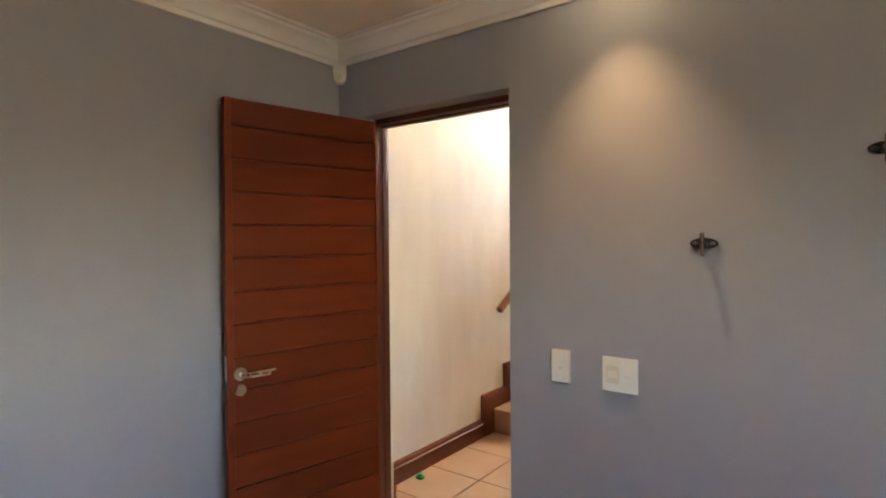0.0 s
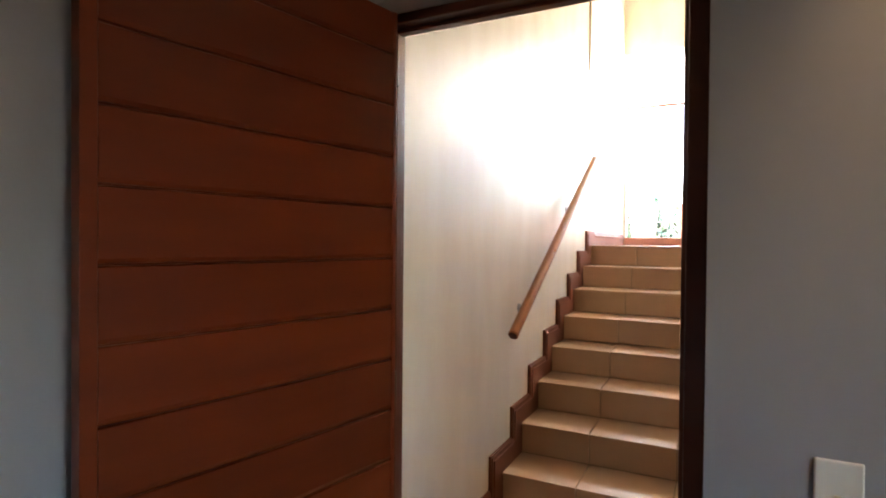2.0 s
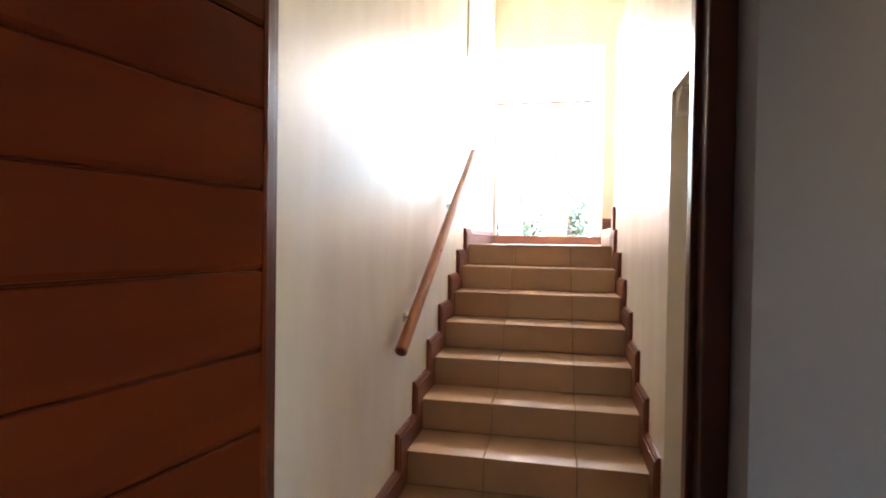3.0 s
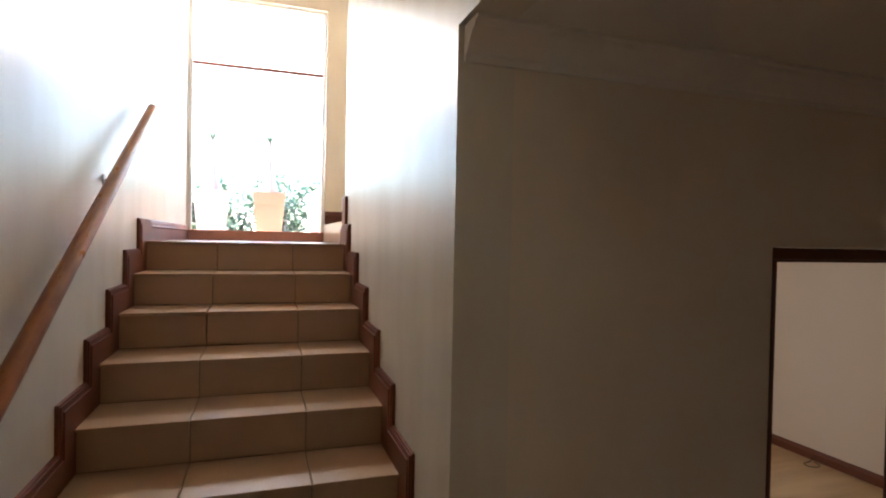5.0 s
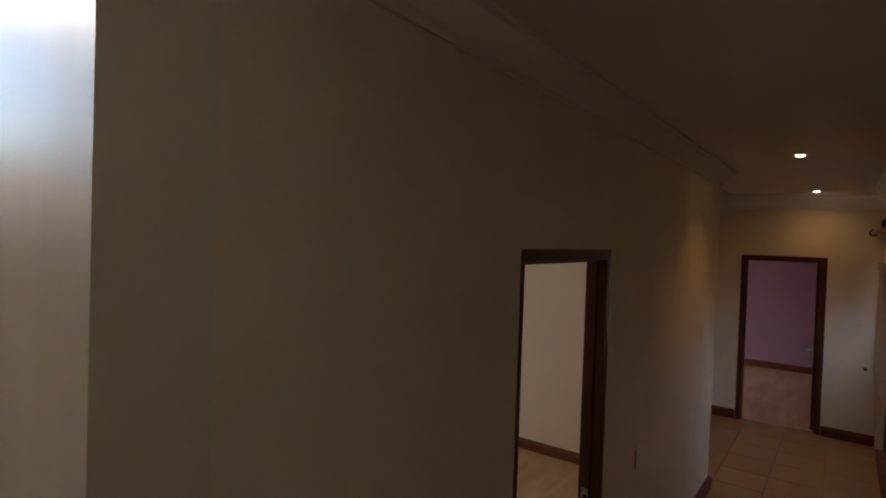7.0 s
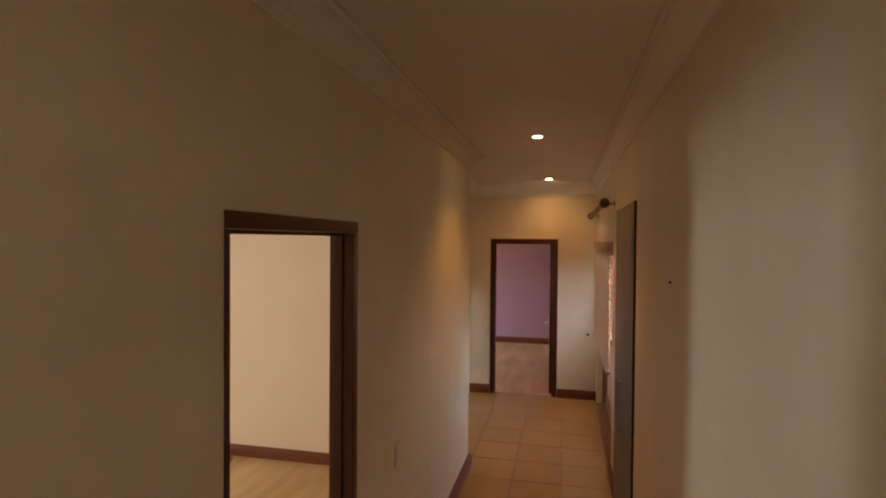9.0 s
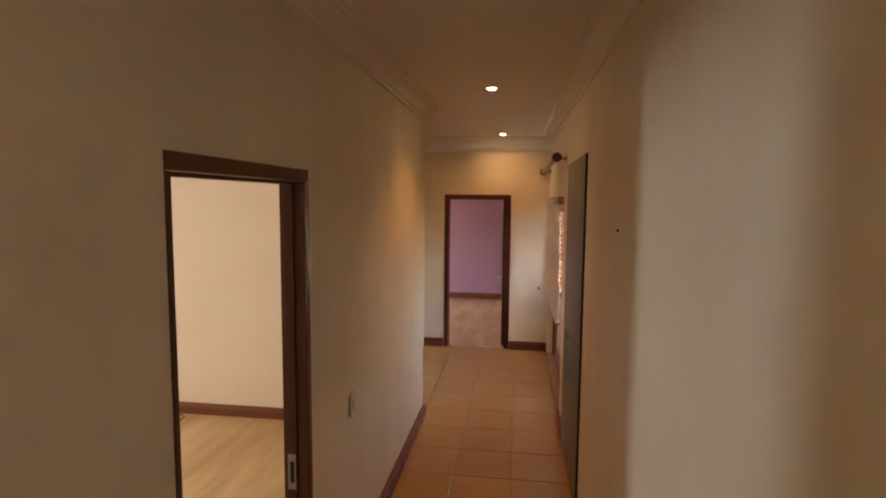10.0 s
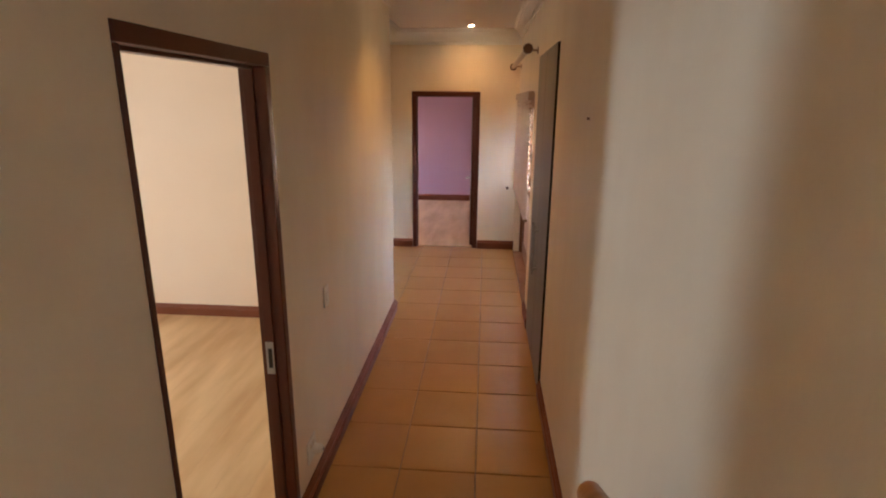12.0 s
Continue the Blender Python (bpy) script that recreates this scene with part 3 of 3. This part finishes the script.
# ---- stairwell things ----
def handrail(name, a, b, brackets, wall, label, radius=0.031):
    root = tagged(new(name), label, "handrail")
    a, b = Vector(a), Vector(b)
    bm = bmesh.new()
    rod(bm, a, b, radius, radius, 28)
    caps = [e for e in bm.edges if len(e.link_faces) == 2 and any(len(f.verts) > 8 for f in e.link_faces)]
    bmesh.ops.bevel(bm, geom=caps, offset=0.006, segments=3, affect="EDGES")
    part("rail", bm, RAILWOOD, root, "round varnished orange-brown timber rail", True)
    d = (b - a).normalized()
    bm = bmesh.new()
    rod(bm, a - d * 0.0012, a + d * 0.002, radius - 0.007, radius - 0.007, 28)
    part("end_cap", bm, DARKWOOD, root, "dark sawn end of the rail", True)
    for f in brackets:
        p = a + (b - a) * f
        q = Vector((p.x, p.y, p.z - 0.062))
        w = Vector((wall, q.y, q.z)) if name != "handrail_lower" else Vector((q.x, wall, q.z))
        bm = bmesh.new()
        rod(bm, w, q, 0.007, 0.007, 12)
        rod(bm, q + Vector((0, 0, -0.006)), p + Vector((0, 0, -radius + 0.003)), 0.007, 0.007, 12)
        n = (q - w).normalized()
        rod(bm, w, w + n * 0.008, 0.027, 0.025, 20)
        box(bm, p.x - 0.016, p.x + 0.016, p.y - 0.03, p.y + 0.03, p.z - radius - 0.004, p.z - radius + 0.004)
        part("bracket", bm, STEEL, root, "dull steel wall bracket", True)
    return root


handrail("handrail", (-2.062, 3.79, 0.995), (-2.062, 6.07, 2.345), (0.14, 0.655), XW, "round orange-brown timber handrail on steel wall brackets")
handrail("handrail_lower", (0.45, 2.795, 0.475), (-0.60, 2.795, 0.955), (0.2, 0.8), YS, "round orange-brown timber handrail down to the corridor")

win = structure(new("window_1"), "tall glazed landing window with a pink-brown timber bottom rail", "window")
one("bottom_rail", PINKWOOD, win, -2.125, -0.765, YT + 0.03, YT + 0.11, TOP - 0.001, TOP + 0.105, bevel=0.006)
one("transom", PINKWOOD, win, -2.10, -0.79, YT + 0.05, YT + 0.09, 3.315, 3.350, bevel=0.004)
for x in (-2.127, -0.795):
    one("stile", CORNICE, win, x, x + 0.03, YT + 0.04, YT + 0.10, TOP + 0.106, 4.018, bevel=0.004)
one("top_rail", CORNICE, win, -2.095, -0.797, YT + 0.04, YT + 0.10, 3.985, 4.018, bevel=0.004)
for z0, z1 in ((TOP + 0.106, 3.314), (3.351, 3.984)):
    pane = one("pane", GLASS, win, -2.096, -0.796, YT + 0.068, YT + 0.074, z0, z1)
    pane.visible_shadow = False

sensor = thing("wall_switch", (0, 0, 0), "small pale wall plate with a grey rocker", "light switch")
one("plate", PLASTIC, sensor, XW, XW + 0.012, 6.90, 7.02, 3.44, 3.60, bevel=0.004)
one("rocker", STEEL, sensor, XW + 0.010, XW + 0.018, 6.93, 6.97, 3.48, 3.54, bevel=0.002)
bm = bmesh.new()
lathe(bm, [(0.028, 0.0), (0.034, 0.006), (0.032, 0.014), (0.020, 0.018), (0.018, 0.026), (0.008, 0.029)], (-2.062, 2.765, 0.0), 14)
tagged(mesh("bottle_cap", bm, GREEN, True), "small green plastic cap lying on the landing tiles", "cap")

# ---- room things ----
pir = thing("motion_sensor", (0, 0, 0), "white rounded motion sensor in the room corner", "sensor")
bm = bmesh.new()
outline = [(-0.036, 0.0), (-0.036, 0.055), (-0.031, 0.078)] + [(0.031 * math.sin(a), 0.078 + 0.022 * math.cos(a)) for a in (-1.1, -0.6, 0, 0.6, 1.1)] + [(0.031, 0.078), (0.036, 0.055), (0.036, 0.0)]
prism(bm, outline, lambda u, v, w: Matrix.Rotation(radians(45), 3, "Z") @ Vector((u, -0.055 + 0.05 * w, 0)) + Vector((XW + 0.020, YR - 0.008, CR - 0.118 - v)))
body = part("body", bm, PLASTIC, pir)
bm = bmesh.new()
bmesh.ops.create_uvsphere(bm, u_segments=16, v_segments=8, radius=0.024, matrix=Matrix.Translation((XW + 0.052, YR - 0.040, CR - 0.118 - 0.07)) @ Matrix.Diagonal((0.8, 0.8, 1, 1)))
part("lens", bm, IVORY, pir, "milky sensor lens", True)


def plate(name, x, z, w, h, rockers, label):
    root = thing(name, (0, 0, 0), label, "light switch")
    one("plate", PLASTIC, root, x, x + w, YR - 0.010, YR - 0.0005, z - h, z, bevel=0.004)
    for i, (u0, u1, v0, v1, m) in enumerate(rockers):
        one("rocker", m, root, x + u0 * w, x + u1 * w, YR - 0.014 - 0.002 * i, YR - 0.009, z - v1 * h, z - v0 * h, bevel=0.002)
    return root


plate("light_switch", -0.825, 1.098, 0.086, 0.140, [(0.40, 0.56, 0.50, 0.60, IVORY)], "white single light switch plate on the blue-grey wall")
plate("dimmer_switch", -0.602, 1.093, 0.142, 0.138, [(0.10, 0.50, 0.24, 0.76, IVORY), (0.18, 0.44, 0.40, 0.60, PLASTIC), (0.66, 0.80, 0.48, 0.53, IVORY)], "white square switch plate with an ivory dimmer")


def bracket(name, x, z):
    root = thing(name, (0, 0, 0), "black oval metal wall bracket with a bronze pin", "wall bracket", "black wall brackets")
    bm = bmesh.new()
    edges = []
    for cx, rx, rz, n in ((0, 0.047, 0.020, 36), (0.027, 0.012, 0.0065, 14), (-0.028, 0.011, 0.0065, 14)):
        loop = [bm.verts.new((x + cx + rx * math.cos(2 * math.pi * i / n), YR - 0.003, z + rz * math.sin(2 * math.pi * i / n))) for i in range(n)]
        edges += [bm.edges.new((loop[i], loop[(i + 1) % n])) for i in range(n)]
    bmesh.ops.triangle_fill(bm, edges=edges, use_beauty=True)
    ext = bmesh.ops.extrude_face_region(bm, geom=bm.faces[:])
    bmesh.ops.translate(bm, vec=(0, -0.010, 0), verts=[v for v in ext["geom"] if isinstance(v, bmesh.types.BMVert)])
    bmesh.ops.recalc_face_normals(bm, faces=bm.faces[:])
    box(bm, x - 0.013, x + 0.013, YR - 0.018, YR - 0.0005, z - 0.017, z + 0.017, bevel=0.004)
    part("plate", bm, BLACK, root)
    bm = bmesh.new()
    rod(bm, (x, YR - 0.016, z + 0.004), (x, YR - 0.040, z + 0.004), 0.010, 0.008, 14)
    part("neck", bm, BLACK, root, smooth=True)
    bm = bmesh.new()
    rod(bm, (x, YR - 0.043, z + 0.033), (x, YR - 0.043, z - 0.046), 0.0068, 0.0068, 14)
    rod(bm, (x, YR - 0.043, z + 0.033), (x, YR - 0.043, z + 0.038), 0.009, 0.006, 14)
    part("pin", bm, BRONZE, root, "upright bronze pin", smooth=True)
    return root


bracket("wall_bracket", -0.224, 1.545)
bracket("wall_bracket", 0.285, 1.835)


def downlight(x, y, z, energy, cone, name="downlight", tilt=(0, 0), colour=(1.0, 0.58, 0.25)):
    root = thing(name, (0, 0, 0), "small round recessed ceiling downlight, lit warm", "downlight", "ceiling downlights")
    bm = bmesh.new()
    lathe(bm, [(0.046, 0.0), (0.046, -0.004), (0.036, -0.007), (0.034, -0.003), (0.034, 0.0)], (x, y, z), 24)
    part("ring", bm, STEEL, root, smooth=True)
    bm = bmesh.new()
    rod(bm, (x, y, z - 0.0085), (x, y, z - 0.0025), 0.026, 0.026, 24)
    part("bulb", bm, LAMPGLOW, root, "glowing warm bulb face")
    lamp("downlight_beam", "SPOT", energy, colour, (x, y, z - 0.02), (x + tilt[0], y + tilt[1], z - 2), blend=1.0, radius=0.02, cone=cone)
    return root


downlight(-0.52, 1.92, CR, 0.72, 78, colour=(1.0, 0.66, 0.36))
downlight(0.95, 1.92, CR, 0.72, 78, colour=(1.0, 0.66, 0.36))
downlight(3.345, 3.265, CE, 0.75, 120, colour=(1.0, 0.52, 0.19))
downlight(6.12, 3.265, CE, 0.30, 150, colour=(1.0, 0.52, 0.19))

# ---- corridor things ----
cup = thing("built_in_cupboard", (0, 0, 0), "dark grey laminate cupboard doors built into the corridor wall", "cupboard")
one("body", GREY, cup, CX0 + 0.004, CX1 - 0.004, 2.12, YS - 0.03, FL, CZ - 0.004)
SPLIT = (CX0 + CX1) / 2
for x0, x1, hx in ((CX0 + 0.006, SPLIT - 0.002, SPLIT - 0.06), (SPLIT + 0.002, CX1 - 0.004, SPLIT + 0.06)):
    d = one("door", GREY, cup, x0, x1, YS - 0.028, YS + 0.014, FL + 0.02, CZ - 0.01, bevel=0.002)
    if x0 < SPLIT:
        # Shade in the gap beside the door, put in as a black strip.
        one("edge", BLACK, d, CX0 + 0.0, CX0 + 0.0055, YS - 0.02, YS + 0.013, FL + 0.02, CZ - 0.01, label="black strip for the dark gap beside the cupboard door")
    bm = bmesh.new()
    for z in (0.19, 0.48):
        box(bm, hx - 0.006, hx + 0.006, YS + 0.012, YS + 0.045, z - 0.006, z + 0.006)
    box(bm, hx - 0.011, hx + 0.011, YS + 0.040, YS + 0.054, 0.15, 0.52, bevel=0.004)
    part("handle", bm, STEEL, d, "long dull steel bar handle")

door_3 = structure(new("door_3"), "glazed double timber door to the outside behind a venetian blind", "door")
one("threshold", DOORTIMBER, door_3, WX0, WX1, 2.402, YS + 0.004, FL - 0.011, FL + 0.012, bevel=0.004)
for row in ((WX0, WX0 + 0.05, 2.44, 2.58, FL + 0.013, WZ1), (WX1 - 0.05, WX1, 2.44, 2.58, FL + 0.013, WZ1), (WX0 + 0.051, WX1 - 0.051, 2.44, 2.58, WZ1 - 0.05, WZ1)):
    one("frame", DOORTIMBER, door_3, *row, bevel=0.004)
MIDX = (WX0 + WX1) / 2
for a, b in ((WX0 + 0.053, MIDX - 0.002), (MIDX + 0.002, WX1 - 0.053)):
    z0, z1 = FL + 0.018, WZ1 - 0.054
    one("leaf_stile", DOORTIMBER, door_3, a, a + 0.10, 2.50, 2.545, z0, z1, bevel=0.005)
    one("leaf_stile", DOORTIMBER, door_3, b - 0.10, b, 2.50, 2.545, z0, z1, bevel=0.005)
    for c, d in ((z0, z0 + 0.16), (0.30, 0.38), (z1 - 0.10, z1)):
        one("leaf_rail", DOORTIMBER, door_3, a + 0.101, b - 0.101, 2.502, 2.543, c, d, bevel=0.004)
    pane = one("pane", GLASS, door_3, a + 0.098, b - 0.098, 2.520, 2.526, 0.376, z1 - 0.096)
    pane.visible_shadow = False
    # Narrow low pane and solid panels added to keep daylight to a floor patch.
    if a < WX0 + 0.1:
        pane = one("pane", GLASS, door_3, a + 0.098, a + 0.30, 2.520, 2.526, z0 + 0.156, -0.246)
        pane.visible_shadow = False
        one("leaf_stile", DOORTIMBER, door_3, a + 0.296, a + 0.36, 2.504, 2.541, z0 + 0.161, 0.299, bevel=0.004)
        one("leaf_rail", DOORTIMBER, door_3, a + 0.101, a + 0.295, 2.505, 2.540, -0.25, -0.19, bevel=0.004)
        one("panel", PINKPALE, door_3, a + 0.101, a + 0.295, 2.512, 2.532, -0.189, 0.302)
        a += 0.26
    one("panel", PINKPALE, door_3, a + 0.101, b - 0.101, 2.512, 2.532, z0 + 0.158, 0.302)
bm = bmesh.new()
rod(bm, (MIDX - 0.05, 2.545, 0.46), (MIDX - 0.05, 2.60, 0.46), 0.009, 0.009, 12)
rod(bm, (MIDX - 0.05, 2.595, 0.46), (MIDX - 0.16, 2.595, 0.46), 0.008, 0.007, 12)
part("handle", bm, CHROME, door_3, "brushed metal lever handle", True)

blind = thing("venetian_blind", (0, 0, 0), "brown venetian blind lowered halfway with tilted slats", "blind")
one("head_rail", BLINDM, blind, WX0 + 0.02, WX1 - 0.02, YS + 0.004, YS + 0.055, 1.40, 1.475, bevel=0.003)
slat = bmesh.new()
prism(slat, [(-0.023, -0.0012), (0, 0.0018), (0.023, -0.0012), (0.023, 0.0002), (0, 0.0032), (-0.023, 0.0002)], lambda u, v, w: (WX0 + 0.03 + (WX1 - WX0 - 0.06) * w, u, v))
first = part("slat", slat, BLINDM, blind)
n, pitch = 25, 0.0425
for i in range(n):
    ob = first if i == 0 else new("slat", first.data)
    ob.parent = blind
    ob.matrix_basis = pose(0, YS + 0.030, 1.385 - i * pitch, -52, 0.12 * (i / n) ** 2, 0)
foot = 1.385 - n * pitch
one("bottom_rail", BLINDM, blind, WX0 + 0.03, WX1 - 0.03, YS + 0.012, YS + 0.048, foot - 0.014, foot + 0.012, bevel=0.004)
for x in (WX0 + 0.2, MIDX, WX1 - 0.2):
    bm = bmesh.new()
    rod(bm, (x, YS + 0.030, 1.42), (x, YS + 0.030, foot), 0.0015, 0.0015, 6)
    part("cord", bm, BLINDM, blind)

rod_thing = thing("curtain_pole", (0, 0, 0), "pale curtain pole with round dark brown end on brackets", "curtain pole")
bm = bmesh.new()
rod(bm, (4.02, 2.745, 1.80), (6.46, 2.745, 1.80), 0.025, 0.025, 20)
part("pole", bm, BLINDM, rod_thing, smooth=True)
for x, s in ((4.02, -1), (6.46, 1)):
    bm = bmesh.new()
    rod(bm, (x, 2.745, 1.80), (x + s * 0.035, 2.745, 1.80), 0.042, 0.038, 24)
    part("finial", bm, TUBE, rod_thing, "dark brown round finial", True)
for x in (4.14, 6.34):
    bm = bmesh.new()
    rod(bm, (x, YS, 1.80), (x, 2.74, 1.80), 0.010, 0.010, 12)
    rod(bm, (x, YS, 1.80), (x, YS + 0.008, 1.80), 0.03, 0.03, 20)
    part("bracket", bm, BLINDM, rod_thing, smooth=True)

sw = thing("light_switch", (0, 0, 0), "cream light switch plate on the corridor wall", "light switch")
one("plate", PLASTIC, sw, 1.955, 2.03, YN - 0.010, YN - 0.0005, 0.318, 0.433, bevel=0.004)
one("rocker", PLASTIC, sw, 1.975, 2.01, YN - 0.014, YN - 0.009, 0.353, 0.398, bevel=0.002)
sock = thing("wall_socket", (0, 0, 0), "white wall socket low above the skirting", "socket")
one("plate", PLASTIC, sock, 1.56, 1.68, YN - 0.010, YN - 0.0005, -0.36, -0.24, bevel=0.004)
for x in (1.585, 1.625):
    one("rocker", IVORY, sock, x, x + 0.02, YN - 0.014, YN - 0.009, -0.285, -0.262, bevel=0.002)
plug = thing("plug", (0, 0, 0), "white round plug pushed into the wall socket", "plug")
bm = bmesh.new()
rod(bm, (1.645, YN - 0.010, -0.315), (1.645, YN - 0.05, -0.315), 0.026, 0.022, 22)
rod(bm, (1.645, YN - 0.05, -0.315), (1.645, YN - 0.058, -0.315), 0.016, 0.012, 18)
part("body", bm, PLASTIC, plug, smooth=True)
# Black disc on the plug's end, put in for the shade of an opening.
bm = bmesh.new()
rod(bm, (1.645, YN - 0.058, -0.315), (1.645, YN - 0.060, -0.315), 0.009, 0.009, 14)
part("opening", bm, BLACK, plug)

bm = bmesh.new()
rod(bm, (1.622, YS, 1.322), (1.622, YS + 0.010, 1.322), 0.0055, 0.0045, 10)
tagged(mesh("wall_screw", bm, TUBE, True), "small dark screw in the cream corridor wall", "screw")

hook = thing("wall_hook", (0, 0, 0), "small brass tie-back hook on the end wall", "hook")
bm = bmesh.new()
rod(bm, (XF, 2.76, 0.275), (XF - 0.008, 2.76, 0.275), 0.02, 0.018, 16)
rod(bm, (XF - 0.008, 2.76, 0.275), (XF - 0.04, 2.76, 0.265), 0.007, 0.007, 10)
rod(bm, (XF - 0.04, 2.76, 0.265), (XF - 0.045, 2.76, 0.30), 0.007, 0.006, 10)
part("hook", bm, TUBE, hook, smooth=True)

cur = bpy.data.curves.new("cable", "CURVE")
cur.dimensions, cur.bevel_depth, cur.bevel_resolution = "3D", 0.004, 2
sp = cur.splines.new("NURBS")
pts = [(3.84, 6.16, FL + 0.06), (3.82, 6.17, FL + 0.02), (3.76, 6.14, FL + 0.005), (3.66, 6.16, FL + 0.005), (3.64, 6.07, FL + 0.005), (3.73, 6.02, FL + 0.005), (3.80, 6.06, FL + 0.009), (3.79, 6.13, FL + 0.012)]
sp.points.add(len(pts) - 1)
for p, q in zip(sp.points, pts):
    p.co = (*q, 1)
sp.use_endpoint_u = True
cur.materials.append(BLACK)
tagged(new("cable", cur), "black loose cable on the laminate by the skirting", "cable")


# ---- outside the landing window ----
def planter(x, y, w, h, material, label):
    root = thing("planter", (0, 0, 0), label, "planter", "planters on the terrace")
    z = TOP - 0.03
    bm = bmesh.new()
    rows = [(0.68, 0.0), (0.70, 0.01), (0.97, 0.90), (1.0, 0.90), (1.0, 1.0), (0.90, 1.0), (0.88, 0.92)]
    rings = [[bm.verts.new((x + sx * w / 2 * s, y + sy * w / 2 * s, z + v * h)) for sx, sy in ((-1, -1), (1, -1), (1, 1), (-1, 1))] for s, v in rows]
    for a, b in zip(rings, rings[1:]):
        for i in range(4):
            bm.faces.new((a[i], a[(i + 1) % 4], b[(i + 1) % 4], b[i]))
    bm.faces.new(rings[0][::-1])
    bm.faces.new(rings[-1])
    part("pot", bm, material, root)
    bm = bmesh.new()
    box(bm, x - w * 0.42, x + w * 0.42, y - w * 0.42, y + w * 0.42, z + h * 0.9, z + h * 0.935)
    part("soil", bm, SOIL, root)
    return root


def stem_plant(x, y, height, label, seed):
    root = thing("potted_plant", (0, 0, 0), label, "plant", "plants in the planters")
    z = TOP - 0.03 + 0.56
    r = random.Random(seed)
    bm = bmesh.new()
    lathe(bm, [(0.105, 0.0), (0.10, height * 0.12), (0.07, height * 0.28), (0.045, height * 0.5), (0.034, height * 0.75), (0.03, height * 0.92), (0.02, height)], (x, y, z), 14)
    part("trunk", bm, BARK, root, "grey swollen trunk", True)
    bm = bmesh.new()
    for i in range(46):
        a, l, up = r.uniform(0, 6.28), r.uniform(0.05, 0.11), r.uniform(0.02, 0.10)
        p = Vector((x, y, z + height - 0.02))
        q = p + Vector((math.cos(a) * l * 0.6, math.sin(a) * l * 0.6, up))
        e = q + Vector((math.cos(a) * l * 0.5, math.sin(a) * l * 0.5, -0.02))
        s = Vector((-math.sin(a), math.cos(a), 0)) * 0.007
        vs = [bm.verts.new(c) for c in (p - s, p + s, q + s, q - s, e)]
        bm.faces.new(vs[:4])
        bm.faces.new((vs[3], vs[2], vs[4]))
    part("leaves", bm, LEAF, root, "short tuft of narrow leaves")
    return root


for x, y, m, lab, h in ((-1.97, 9.15, POTPALE, "pale pink square tapered planter on the terrace", 0.66), (-1.33, 9.15, POT, "terracotta square tapered planter on the terrace", 0.66), (-0.70, 9.15, POTPALE, "pale pink square tapered planter beside the glass", 0.0), (-2.62, 9.15, POT, "terracotta square tapered planter on the terrace", 0.66)):
    planter(x, y, 0.37, 0.60, m, lab)
    if h:
        stem_plant(x, y, h, "slender grey-trunked plant in a square planter", int(abs(x) * 100))


def shrub(x, y, w, h, seed):
    root = thing("shrub", (0, 0, 0), "dense green leafy shrub behind the planters", "shrub", "shrubs behind the terrace")
    r = random.Random(seed)
    z = TOP - 0.03
    bm = bmesh.new()
    tips = []
    for i in range(9):
        a = r.uniform(0, 6.28)
        p0 = Vector((x + r.uniform(-0.06, 0.06), y + r.uniform(-0.06, 0.06), z))
        p1 = p0 + Vector((math.cos(a) * w * 0.25, math.sin(a) * w * 0.25, h * r.uniform(0.4, 0.55)))
        p2 = p1 + Vector((math.cos(a) * w * r.uniform(0.1, 0.3), math.sin(a) * w * r.uniform(0.1, 0.3), h * r.uniform(0.2, 0.45)))
        rod(bm, p0, p1, 0.016, 0.011, 7)
        rod(bm, p1, p2, 0.011, 0.004, 6)
        tips += [p1, p2, (p1 + p2) / 2, (p0 + p1) / 2]
    part("branches", bm, BARK, root, smooth=True)
    verts, faces = [], []
    for i in range(1300):
        c = r.choice(tips) + Vector((r.gauss(0, w * 0.14), r.gauss(0, w * 0.14), r.gauss(0, h * 0.12)))
        c.z = max(c.z, z + 0.03)
        u = Vector((r.uniform(-1, 1), r.uniform(-1, 1), r.uniform(-0.6, 0.6))).normalized()
        v = u.orthogonal().normalized()
        l, k = r.uniform(0.035, 0.07), len(verts)
        verts += [c - u * l, c + v * l * 0.42, c + u * l, c - v * l * 0.42]
        faces.append((k, k + 1, k + 2, k + 3))
    me = bpy.data.meshes.new("crown")
    me.from_pydata([tuple(v) for v in verts], [], faces)
    me.materials.append(LEAF)
    crown = new("crown", me)
    crown.parent = root
    return root


for i, (x, y, w, h) in enumerate(((-2.45, 10.6, 0.8, 0.95), (-1.75, 10.5, 0.9, 1.05), (-1.05, 10.6, 0.9, 1.0), (-0.4, 10.5, 0.8, 0.95))):
    shrub(x, y, w, h, 20 + i)
